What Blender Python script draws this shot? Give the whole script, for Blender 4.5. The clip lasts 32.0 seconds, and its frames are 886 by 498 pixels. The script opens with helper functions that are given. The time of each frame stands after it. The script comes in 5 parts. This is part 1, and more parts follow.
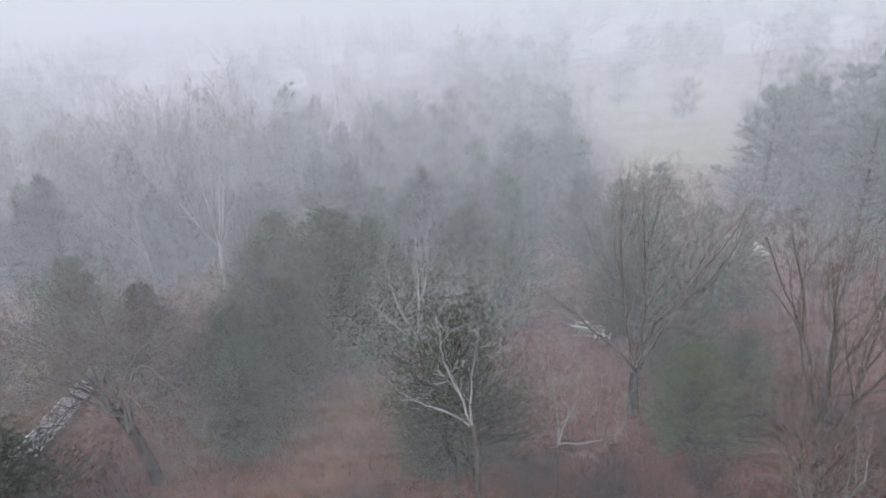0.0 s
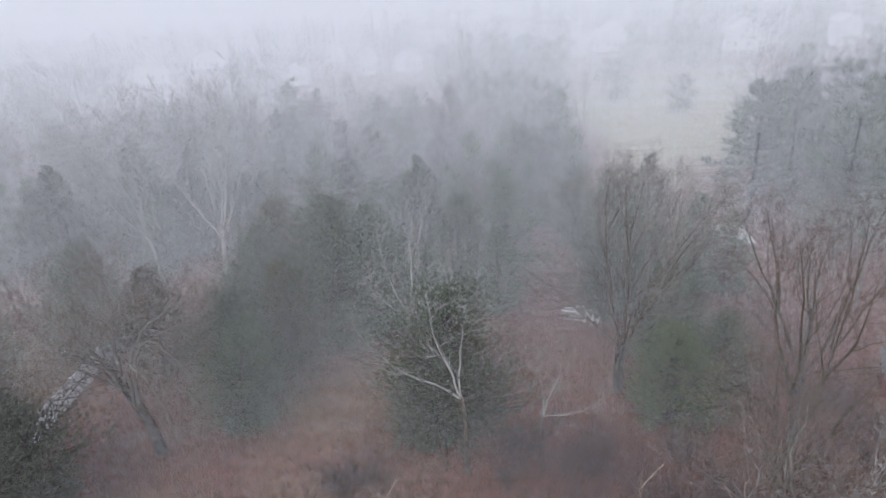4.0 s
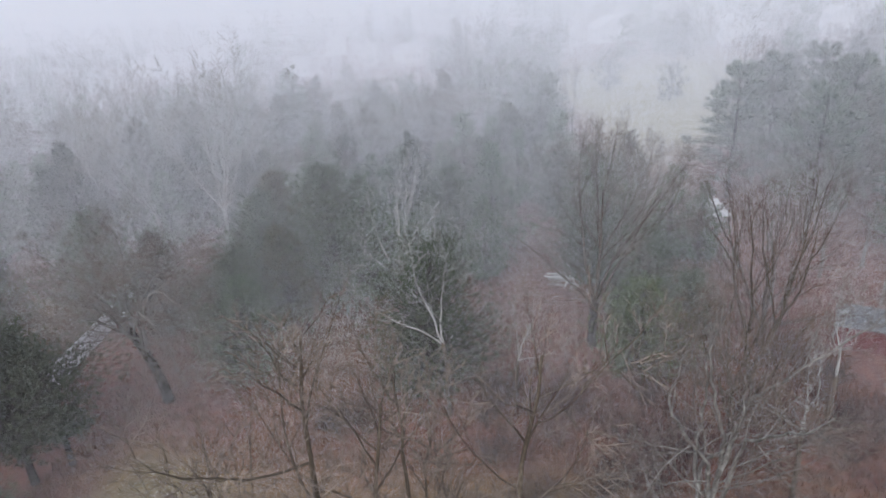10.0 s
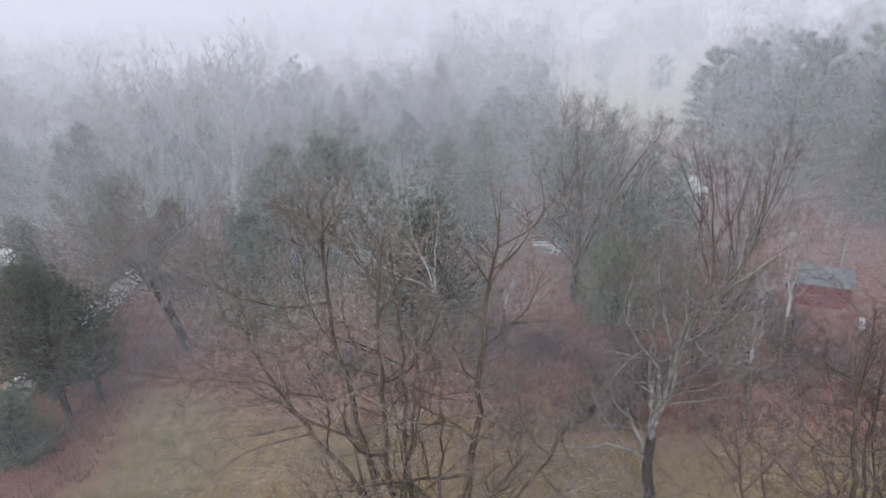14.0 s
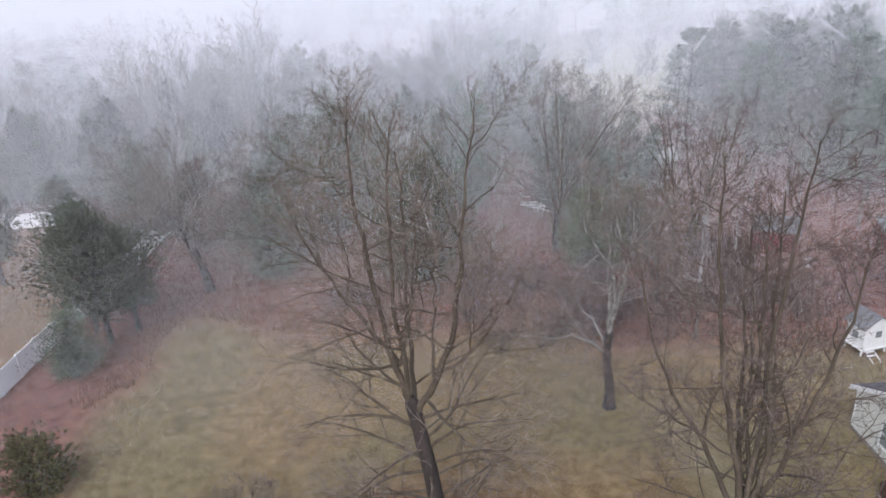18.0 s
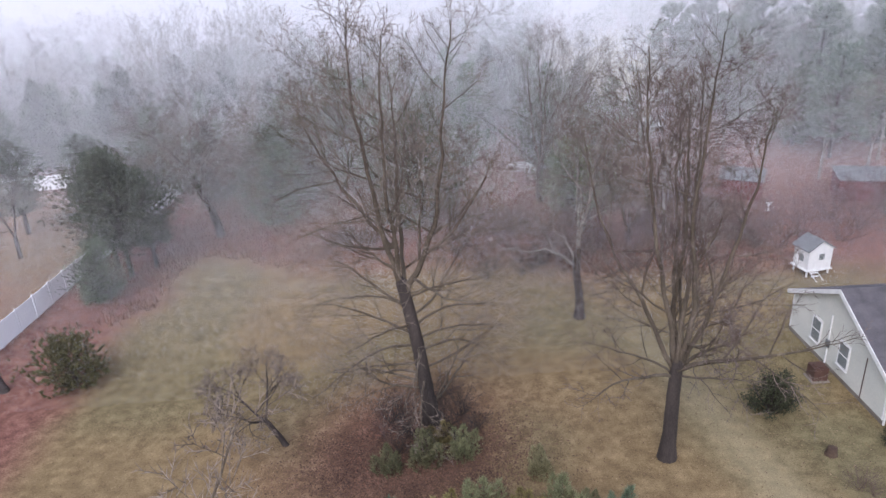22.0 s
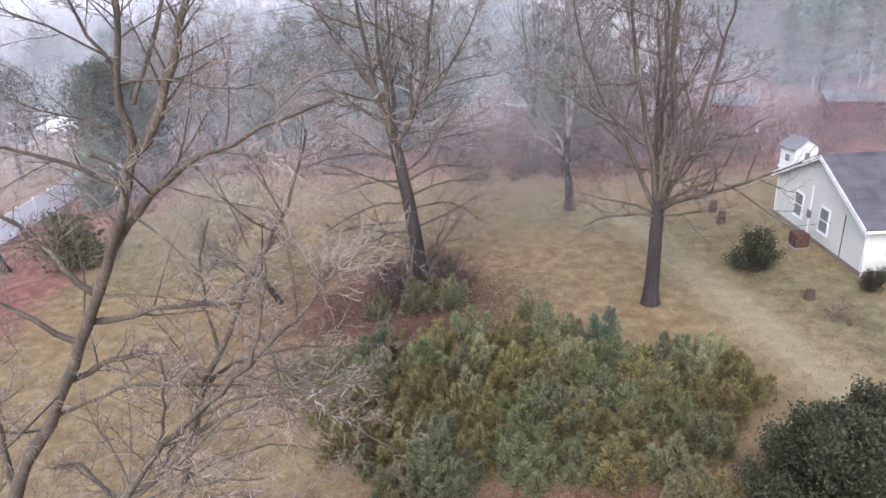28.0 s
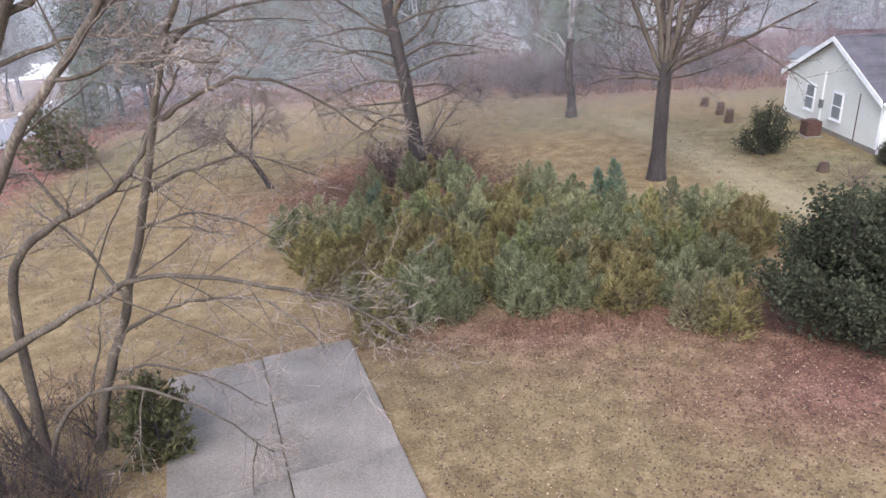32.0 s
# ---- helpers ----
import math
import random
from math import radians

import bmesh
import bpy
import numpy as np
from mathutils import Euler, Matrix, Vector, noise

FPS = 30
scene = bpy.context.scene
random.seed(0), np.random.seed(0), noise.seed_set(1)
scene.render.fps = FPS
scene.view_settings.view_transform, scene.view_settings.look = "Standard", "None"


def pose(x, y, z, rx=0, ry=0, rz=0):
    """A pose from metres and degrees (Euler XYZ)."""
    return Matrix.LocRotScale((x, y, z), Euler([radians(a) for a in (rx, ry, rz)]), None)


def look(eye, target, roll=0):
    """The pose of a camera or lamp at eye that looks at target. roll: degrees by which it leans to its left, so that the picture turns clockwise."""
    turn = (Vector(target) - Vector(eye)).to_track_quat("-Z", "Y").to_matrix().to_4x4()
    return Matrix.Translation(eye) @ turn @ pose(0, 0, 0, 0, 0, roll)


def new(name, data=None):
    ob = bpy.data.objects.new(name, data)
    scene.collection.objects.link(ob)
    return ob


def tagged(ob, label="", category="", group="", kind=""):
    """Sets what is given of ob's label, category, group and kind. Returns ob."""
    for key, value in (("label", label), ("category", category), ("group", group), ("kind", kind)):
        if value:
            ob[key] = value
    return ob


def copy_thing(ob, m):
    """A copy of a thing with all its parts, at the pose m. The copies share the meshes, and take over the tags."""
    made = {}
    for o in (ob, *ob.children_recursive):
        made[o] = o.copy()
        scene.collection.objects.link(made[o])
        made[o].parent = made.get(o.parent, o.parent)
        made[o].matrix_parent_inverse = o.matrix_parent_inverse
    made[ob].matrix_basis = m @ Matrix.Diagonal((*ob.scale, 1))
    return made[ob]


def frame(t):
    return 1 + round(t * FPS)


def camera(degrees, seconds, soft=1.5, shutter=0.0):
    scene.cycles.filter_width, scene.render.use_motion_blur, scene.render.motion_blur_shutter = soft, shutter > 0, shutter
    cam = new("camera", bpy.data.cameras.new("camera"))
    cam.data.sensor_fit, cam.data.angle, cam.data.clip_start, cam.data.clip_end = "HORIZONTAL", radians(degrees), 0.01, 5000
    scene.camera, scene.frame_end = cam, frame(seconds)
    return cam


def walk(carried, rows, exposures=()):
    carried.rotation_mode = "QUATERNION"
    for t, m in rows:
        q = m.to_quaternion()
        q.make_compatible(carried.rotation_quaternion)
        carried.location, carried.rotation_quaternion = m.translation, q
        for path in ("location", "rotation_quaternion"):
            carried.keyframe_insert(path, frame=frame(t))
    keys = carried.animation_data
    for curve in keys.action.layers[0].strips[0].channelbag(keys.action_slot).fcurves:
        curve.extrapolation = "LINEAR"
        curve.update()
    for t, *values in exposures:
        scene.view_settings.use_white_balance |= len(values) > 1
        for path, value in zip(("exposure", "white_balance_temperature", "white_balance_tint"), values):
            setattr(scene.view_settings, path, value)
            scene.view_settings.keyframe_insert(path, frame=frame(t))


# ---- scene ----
cam = camera(64.6, 32.0, soft=1.5)
PATH = [
    (0, (-6.567, 3.310, 28.774), (-6.498, 12.559, 24.974), -2.89),
    (1, (-6.407, 2.806, 28.727), (-6.348, 12.054, 24.922), -2.90),
    (2, (-6.229, 2.271, 28.683), (-6.182, 11.520, 24.879), -2.92),
    (3, (-6.054, 1.689, 28.611), (-6.018, 10.936, 24.804), -2.94),
    (3.5, (-5.972, 1.391, 28.566), (-5.944, 10.639, 24.761), -2.95),
    (5.5, (-5.659, 0.166, 28.299), (-5.655, 9.408, 24.479), -3.01),
    (6, (-5.583, -0.152, 28.222), (-5.584, 9.088, 24.398), -3.03),
    (7, (-5.415, -0.831, 28.071), (-5.428, 8.408, 24.244), -3.07),
    (8, (-5.210, -1.574, 27.907), (-5.231, 7.663, 24.078), -3.10),
    (9, (-4.981, -2.377, 27.706), (-5.006, 6.859, 23.872), -3.07),
    (10, (-4.781, -3.244, 27.469), (-4.807, 5.992, 23.635), -3.05),
    (11, (-4.636, -4.191, 27.193), (-4.663, 5.043, 23.352), -2.92),
    (11.5, (-4.588, -4.746, 27.063), (-4.614, 4.481, 23.207), -2.89),
    (12, (-4.563, -5.393, 26.973), (-4.587, 3.841, 23.136), -2.88),
    (13, (-4.547, -6.926, 26.800), (-4.572, 2.309, 22.964), -2.89),
    (14, (-4.528, -8.661, 26.630), (-4.545, 0.572, 22.789), -2.89),
    (14.5, (-4.523, -9.591, 26.538), (-4.537, -0.360, 22.692), -2.89),
    (16.5, (-4.518, -13.506, 26.123), (-4.520, -4.283, 22.259), -2.94),
    (17, (-4.504, -14.505, 25.975), (-4.505, -5.284, 22.105), -2.93),
    (18, (-4.442, -16.513, 25.588), (-4.441, -7.296, 21.710), -2.95),
    (19, (-4.337, -18.467, 25.108), (-4.332, -9.256, 21.215), -2.96),
    (20, (-4.182, -20.301, 24.552), (-4.179, -11.093, 20.652), -2.93),
    (20.5, (-4.106, -21.147, 24.246), (-4.102, -11.938, 20.348), -2.93),
    (21, (-4.045, -21.916, 23.914), (-4.041, -12.706, 20.019), -2.95),
    (22, (-3.955, -23.259, 23.206), (-3.952, -14.047, 19.316), -2.98),
    (23, (-3.902, -24.322, 22.471), (-3.904, -15.102, 18.600), -2.98),
    (24, (-3.849, -25.097, 21.579), (-3.845, -15.874, 17.713), -2.94),
    (25, (-3.810, -25.685, 20.518), (-3.799, -16.463, 16.650), -2.93),
    (25.5, (-3.809, -25.923, 19.936), (-3.800, -16.699, 16.073), -2.91),
    (27.5, (-3.822, -26.873, 17.386), (-3.816, -17.642, 13.539), -2.88),
    (28, (-3.831, -27.138, 16.662), (-3.828, -17.912, 12.803), -2.87),
    (29, (-3.878, -27.655, 15.156), (-3.886, -18.434, 11.287), -2.86),
    (29.5, (-3.887, -27.868, 14.408), (-3.896, -18.645, 10.541), -2.85),
    (30, (-3.900, -28.040, 13.634), (-3.914, -18.816, 9.772), -2.81),
    (31, (-3.922, -28.272, 11.485), (-3.940, -19.051, 7.616), -2.75),
    (31.5, (-3.902, -28.119, 10.491), (-3.914, -18.898, 6.620), -2.78),
    (32, (-3.913, -28.098, 10.495), (-3.928, -18.876, 6.626), -2.78),
]
walk(cam, [(t, look(eye, to, roll)) for t, eye, to, roll in PATH], exposures=[(0.0, 0.68, 6450, 11), (9.0, 0.63, 6420, 11), (17.0, 0.92, 6400, 13), (21.0, 1.09, 6300, 16), (24.0, 1.16, 6230, 19), (28.0, 1.58, 6160, 18), (32.0, 1.66, 6150, 16)])

# ---- sky and sun: a bright overcast ----
world = bpy.data.worlds.new("overcast_sky")
scene.world = world
world.use_nodes = True
wn, wl = world.node_tree.nodes, world.node_tree.links
sky = wn.new("ShaderNodeTexSky")
sky.sky_type, sky.sun_disc = "NISHITA", False
sky.sun_elevation, sky.sun_rotation = radians(48), radians(200)
sky.air_density, sky.dust_density, sky.ozone_density = 1.0, 1.5, 1.5
grey = wn.new("ShaderNodeHueSaturation")
grey.inputs["Saturation"].default_value = 0.58
wl.new(sky.outputs[0], grey.inputs["Color"])
wl.new(grey.outputs[0], wn["Background"].inputs[0])
wn["Background"].inputs[1].default_value = 0.15
sun_data = bpy.data.lights.new("sun", "SUN")
sun_data.energy, sun_data.angle, sun_data.color = 0.7, radians(25), (1.0, 0.97, 0.93)
sun = new("sun", sun_data)
sun.matrix_world = pose(0, 0, 60, 42, 0, -20)


# ---- materials ----
def mat(name, c1, c2, rough=0.85, scale=3.0, bump=0.3, c3=None, metal=0.0, island=0.0, translucent=0.0, stretch=(1, 1, 1), fine=12.0):
    """Two or three colours mixed by noise at two scales, with fine relief; island: how far each piece differs in value."""
    m = bpy.data.materials.new(name)
    m.use_nodes = True
    nt = m.node_tree
    n, l = nt.nodes, nt.links
    b = n["Principled BSDF"]
    b.inputs["Roughness"].default_value, b.inputs["Metallic"].default_value = rough, metal
    b.inputs["Specular IOR Level"].default_value = 0.25
    tc, mp = n.new("ShaderNodeTexCoord"), n.new("ShaderNodeMapping")
    mp.inputs["Scale"].default_value = stretch
    l.new(tc.outputs["Object"], mp.inputs[0])
    n1, n2 = n.new("ShaderNodeTexNoise"), n.new("ShaderNodeTexNoise")
    n1.inputs["Scale"].default_value, n1.inputs["Detail"].default_value = scale, 5
    n2.inputs["Scale"].default_value, n2.inputs["Detail"].default_value = scale * fine, 4
    l.new(mp.outputs[0], n1.inputs["Vector"]), l.new(mp.outputs[0], n2.inputs["Vector"])
    r = n.new("ShaderNodeValToRGB")
    r.color_ramp.elements[0].position, r.color_ramp.elements[1].position = 0.32, 0.68
    r.color_ramp.elements[0].color, r.color_ramp.elements[1].color = (*c1, 1), (*c2, 1)
    if c3:
        e = r.color_ramp.elements.new(0.55)
        e.color = (*c3, 1)
    add = n.new("ShaderNodeMath")
    add.operation = "MULTIPLY_ADD"
    add.inputs[1].default_value = 0.45
    sub = n.new("ShaderNodeMath")
    sub.operation = "MULTIPLY_ADD"
    sub.inputs[1].default_value = 0.55
    l.new(n1.outputs[0], sub.inputs[0])
    sub.inputs[2].default_value = 0.0
    l.new(n2.outputs[0], add.inputs[0]), l.new(sub.outputs[0], add.inputs[2])
    l.new(add.outputs[0], r.inputs[0])
    colour = r.outputs[0]
    if island:
        g, o, hs = n.new("ShaderNodeNewGeometry"), n.new("ShaderNodeObjectInfo"), n.new("ShaderNodeHueSaturation")
        mr, mo, mm = n.new("ShaderNodeMapRange"), n.new("ShaderNodeMapRange"), n.new("ShaderNodeMath")
        mr.inputs[3].default_value, mr.inputs[4].default_value = 1 - island, 1 + island
        mo.inputs[3].default_value, mo.inputs[4].default_value = 1 - island * 0.6, 1 + island * 0.6
        mm.operation = "MULTIPLY"
        l.new(g.outputs["Random Per Island"], mr.inputs[0]), l.new(o.outputs["Random"], mo.inputs[0])
        l.new(mr.outputs[0], mm.inputs[0]), l.new(mo.outputs[0], mm.inputs[1]), l.new(mm.outputs[0], hs.inputs["Value"])
        mh = n.new("ShaderNodeMapRange")
        mh.inputs[3].default_value, mh.inputs[4].default_value = 0.485, 0.515
        l.new(o.outputs["Random"], mh.inputs[0]), l.new(mh.outputs[0], hs.inputs["Hue"])
        l.new(colour, hs.inputs["Color"])
        colour = hs.outputs[0]
    l.new(colour, b.inputs["Base Color"])
    if bump:
        bp = n.new("ShaderNodeBump")
        bp.inputs["Strength"].default_value, bp.inputs["Distance"].default_value = bump, 0.03
        l.new(n2.outputs[0], bp.inputs["Height"]), l.new(bp.outputs[0], b.inputs["Normal"])
    if translucent:
        t, mx = n.new("ShaderNodeBsdfTranslucent"), n.new("ShaderNodeMixShader")
        l.new(colour, t.inputs[0])
        mx.inputs[0].default_value = translucent
        l.new(b.outputs[0], mx.inputs[1]), l.new(t.outputs[0], mx.inputs[2]), l.new(mx.outputs[0], n["Material Output"].inputs[0])
    return m


BARK_DARK = mat("dark_wet_bark", (0.022, 0.018, 0.017), (0.075, 0.06, 0.054), 0.8, 2.0, 0.6, stretch=(1, 1, 0.25))
BARK_GREY = mat("pale_lichened_bark", (0.055, 0.048, 0.043), (0.58, 0.58, 0.53), 0.85, 5.0, 0.5, c3=(0.25, 0.235, 0.215), stretch=(1, 1, 0.5))
BARK_MID = mat("grey_brown_bark", (0.047, 0.037, 0.028), (0.232, 0.192, 0.148), 0.85, 2.2, 0.5, c3=(0.112, 0.090, 0.068), stretch=(1, 1, 0.35))
BARK_PALE = mat("pale_bleached_wood", (0.19, 0.18, 0.17), (0.62, 0.61, 0.58), 0.8, 2.0, 0.4, c3=(0.40, 0.39, 0.37), stretch=(1, 1, 0.3))
TWIG_BROWN = mat("reddish_brown_twig", (0.068, 0.044, 0.041), (0.175, 0.118, 0.108), 0.85, 0.6, 0.0, island=0.35)
TWIG_GREY = mat("grey_twig", (0.16, 0.145, 0.13), (0.42, 0.39, 0.36), 0.85, 0.6, 0.0, island=0.4)
TWIG_OLIVE = mat("grey_brown_twig", (0.095, 0.066, 0.053), (0.29, 0.222, 0.182), 0.85, 0.6, 0.0, island=0.45)
TWIG_ASH = mat("ash_grey_twig", (0.085, 0.064, 0.054), (0.27, 0.22, 0.19), 0.85, 0.6, 0.0, island=0.4)
TWIG_TAN = mat("pale_tan_twig", (0.12, 0.092, 0.070), (0.40, 0.335, 0.27), 0.85, 0.6, 0.0, island=0.4)
CEDAR = mat("dull_green_cedar_foliage", (0.085, 0.115, 0.078), (0.25, 0.29, 0.195), 0.8, 0.7, 0.0, c3=(0.155, 0.19, 0.125), island=0.4, translucent=0.15)
CEDAR_BRONZE = mat("bronzed_cedar_foliage", (0.065, 0.065, 0.034), (0.169, 0.130, 0.065), 0.8, 0.7, 0.0, c3=(0.104, 0.098, 0.046), island=0.4, translucent=0.15)
CEDAR_BLUE = mat("blue_green_cedar_foliage", (0.103, 0.144, 0.092), (0.228, 0.288, 0.189), 0.8, 0.9, 0.0, island=0.35, translucent=0.35)
CEDAR_LIME = mat("yellow_green_juniper_foliage", (0.144, 0.164, 0.067), (0.309, 0.317, 0.144), 0.8, 0.9, 0.0, island=0.35, translucent=0.35)
JUNIPER = mat("sage_green_juniper_sprays", (0.211, 0.200, 0.111), (0.549, 0.505, 0.301), 0.8, 0.9, 0.0, c3=(0.369, 0.342, 0.195), island=0.4, translucent=0.4)
JUNIPER_DEEP = mat("deep_green_juniper_sprays", (0.139, 0.150, 0.081), (0.387, 0.374, 0.215), 0.8, 0.9, 0.0, c3=(0.253, 0.252, 0.141), island=0.4, translucent=0.35)
JUNIPER_TAN = mat("winter_bronzed_juniper_sprays", (0.192, 0.163, 0.072), (0.405, 0.336, 0.160), 0.8, 0.9, 0.0, c3=(0.283, 0.236, 0.109), island=0.4, translucent=0.4)
PINE = mat("grey_green_pine_needles", (0.142, 0.177, 0.147), (0.307, 0.354, 0.289), 0.8, 0.5, 0.0, island=0.35, translucent=0.3)
HOLLY = mat("dull_dark_broadleaf", (0.035, 0.040, 0.024), (0.127, 0.125, 0.077), 0.85, 1.5, 0.0, c3=(0.068, 0.074, 0.043), island=0.35, translucent=0.15)
CEDAR_DARK = mat("dark_shaggy_cedar_foliage", (0.066, 0.078, 0.058), (0.170, 0.185, 0.125), 0.8, 0.7, 0.0, c3=(0.11, 0.126, 0.086), island=0.4, translucent=0.15)
CEDAR_GREEN = mat("fresh_green_cedar_foliage", (0.090, 0.115, 0.062), (0.21, 0.242, 0.135), 0.8, 0.9, 0.0, island=0.4, translucent=0.25)
GRASS_RED = mat("russet_broomsedge", (0.112, 0.055, 0.038), (0.235, 0.130, 0.085), 0.9, 0.3, 0.0, island=0.3, translucent=0.2)
GRASS_TAN = mat("straw_grass", (0.176, 0.124, 0.064), (0.336, 0.256, 0.144), 0.9, 0.3, 0.0, island=0.4, translucent=0.2)
LEAF = mat("pale_fallen_leaf", (0.20, 0.14, 0.085), (0.42, 0.31, 0.20), 0.8, 0.4, 0.0, island=0.5)
LEAF_DARK = mat("dark_fallen_leaf", (0.065, 0.038, 0.027), (0.17, 0.10, 0.068), 0.8, 0.4, 0.0, island=0.5)
WHITE_VINYL = mat("white_vinyl", (0.86, 0.87, 0.89), (0.93, 0.93, 0.94), 0.4, 1.2, 0.05)
WHITE_PAINT = mat("weathered_white_paint", (0.62, 0.62, 0.62), (0.82, 0.82, 0.80), 0.6, 2.5, 0.1)
SIDING = mat("grey_green_vinyl_siding", (0.495, 0.504, 0.456), (0.616, 0.605, 0.543), 0.6, 0.8, 0.1)
SHINGLE = mat("charcoal_roof_shingles", (0.06, 0.056, 0.062), (0.135, 0.125, 0.135), 0.9, 1.2, 0.6, fine=20)
RED_PAINT = mat("faded_barn_red_boards", (0.12, 0.024, 0.026), (0.19, 0.045, 0.045), 0.8, 1.5, 0.3, stretch=(1, 1, 0.2))
METAL_ROOF = mat("dull_grey_metal_sheet", (0.10, 0.105, 0.11), (0.19, 0.195, 0.20), 0.6, 1.0, 0.1)
CONCRETE = mat("damp_grey_concrete", (0.120, 0.104, 0.087), (0.298, 0.260, 0.222), 0.85, 0.6, 0.2, c3=(0.226, 0.197, 0.168), fine=40)
# base colour lifted to grey, standing in for pale sky mirrored in the panes
SKY_GREY_GLASS = mat("sky_grey_window_glass", (0.14, 0.155, 0.155), (0.24, 0.26, 0.26), 0.12, 1.0, 0.0)
BROWN_METAL = mat("rusty_brown_metal", (0.060, 0.033, 0.028), (0.108, 0.060, 0.047), 0.6, 3.0, 0.1)
STUMP_WOOD = mat("weathered_stump_wood", (0.050, 0.031, 0.023), (0.110, 0.077, 0.055), 0.9, 3.0, 0.5)


def ground_material():
    """Leaf litter, dry lawn, green patches and pale field, shared out by the sheet's own cover weights."""
    m = bpy.data.materials.new("ground_cover")
    m.use_nodes = True
    n, l = m.node_tree.nodes, m.node_tree.links
    b = n["Principled BSDF"]
    b.inputs["Roughness"].default_value = 0.95
    b.inputs["Specular IOR Level"].default_value = 0.1
    tc, at = n.new("ShaderNodeTexCoord"), n.new("ShaderNodeAttribute")
    at.attribute_name = "cover"
    sep = n.new("ShaderNodeSeparateColor")
    l.new(at.outputs["Color"], sep.inputs[0])

    def tex(scale, detail=6):
        t = n.new("ShaderNodeTexNoise")
        t.inputs["Scale"].default_value, t.inputs["Detail"].default_value, t.inputs["Roughness"].default_value = scale, detail, 0.65
        l.new(tc.outputs["Object"], t.inputs["Vector"])
        return t.outputs[0]

    def ramp(src, *stops):
        r = n.new("ShaderNodeValToRGB")
        r.color_ramp.elements[0].position, r.color_ramp.elements[0].color = stops[0][0], (*stops[0][1], 1)
        r.color_ramp.elements[1].position, r.color_ramp.elements[1].color = stops[-1][0], (*stops[-1][1], 1)
        for p, c in stops[1:-1]:
            r.color_ramp.elements.new(p).color = (*c, 1)
        l.new(src, r.inputs[0])
        return r.outputs[0]

    def mix(f, a, c):
        x = n.new("ShaderNodeMix")
        x.data_type = "RGBA"
        l.new(f, x.inputs[0]), l.new(a, x.inputs[6]), l.new(c, x.inputs[7])
        return x.outputs[2]

    def half(a, c):
        x = n.new("ShaderNodeMath")
        x.operation, x.inputs[1].default_value = "MULTIPLY_ADD", 0.5
        y = n.new("ShaderNodeMath")
        y.operation, y.inputs[1].default_value = "MULTIPLY", 0.5
        l.new(c, y.inputs[0]), l.new(a, x.inputs[0]), l.new(y.outputs[0], x.inputs[2])
        return x.outputs[0]

    big, mid, small = tex(0.16), tex(1.3), tex(15.0)
    litter = ramp(half(mid, small), (0.36, (0.078, 0.034, 0.029)), (0.5, (0.180, 0.087, 0.068)), (0.62, (0.315, 0.170, 0.128)))
    lawn = ramp(half(mid, small), (0.34, (0.106, 0.073, 0.039)), (0.5, (0.194, 0.140, 0.074)), (0.66, (0.325, 0.243, 0.135)))
    green = ramp(half(mid, small), (0.38, (0.08, 0.071, 0.038)), (0.62, (0.215, 0.19, 0.105)))
    field = ramp(half(big, small), (0.36, (0.36, 0.34, 0.21)), (0.64, (0.48, 0.45, 0.30)))
    c = mix(sep.outputs[0], litter, lawn)
    c = mix(sep.outputs[1], c, green)
    c = mix(sep.outputs[2], c, field)
    l.new(c, b.inputs["Base Color"])
    bp = n.new("ShaderNodeBump")
    bp.inputs["Strength"].default_value, bp.inputs["Distance"].default_value = 0.7, 0.08
    l.new(half(mid, small), bp.inputs["Height"]), l.new(bp.outputs[0], b.inputs["Normal"])
    return m


GROUND = ground_material()


def fog_material():
    m = bpy.data.materials.new("fog_slivers")
    m.use_nodes = True
    n, l = m.node_tree.nodes, m.node_tree.links
    d, t, x = n.new("ShaderNodeBsdfDiffuse"), n.new("ShaderNodeBsdfTranslucent"), n.new("ShaderNodeMixShader")
    d.inputs[0].default_value = t.inputs[0].default_value = (0.915, 0.93, 0.97, 1)
    x.inputs[0].default_value = 0.5
    l.new(d.outputs[0], x.inputs[1]), l.new(t.outputs[0], x.inputs[2]), l.new(x.outputs[0], n["Material Output"].inputs[0])
    return m


FOG = fog_material()


# ---- helpers of this scene ----
def gz(x, y):
    """Height of the ground: a gentle rise to the east, with small humps."""
    s = 0.026 * max(-130.0, min(130.0, x))
    return s + 0.10 * noise.noise((x * 0.09, y * 0.09, 3.1)) + 0.03 * noise.noise((x * 0.6, y * 0.6, 7.7))


def mesh_of(name, verts, faces, material, smooth=False):
    me = bpy.data.meshes.new(name)
    me.from_pydata(verts, [], faces)
    me.materials.append(material)
    if smooth:
        me.polygons.foreach_set("use_smooth", [True] * len(me.polygons))
    me.update()
    return me


def part_geo(name, geo, material, parent, label="", smooth=False, kind=""):
    ob = new(name, mesh_of(name, geo.v, geo.f, material, smooth))
    ob.parent = parent
    if label:
        ob["label"] = label
    if kind:
        ob["kind"] = kind
    return ob


def part(name, bm, material, parent, label=""):
    me = bpy.data.meshes.new(name)
    bm.to_mesh(me)
    bm.free()
    me.materials.append(material)
    ob = new(name, me)
    ob.parent = parent
    if label:
        ob["label"] = label
    return ob


def thing(name, x, y, label, category, group="", kind="", z=None, rz=0.0):
    ob = new(name)
    ob.matrix_basis = pose(x, y, gz(x, y) if z is None else z, 0, 0, rz)
    return tagged(ob, label, category, group, kind)


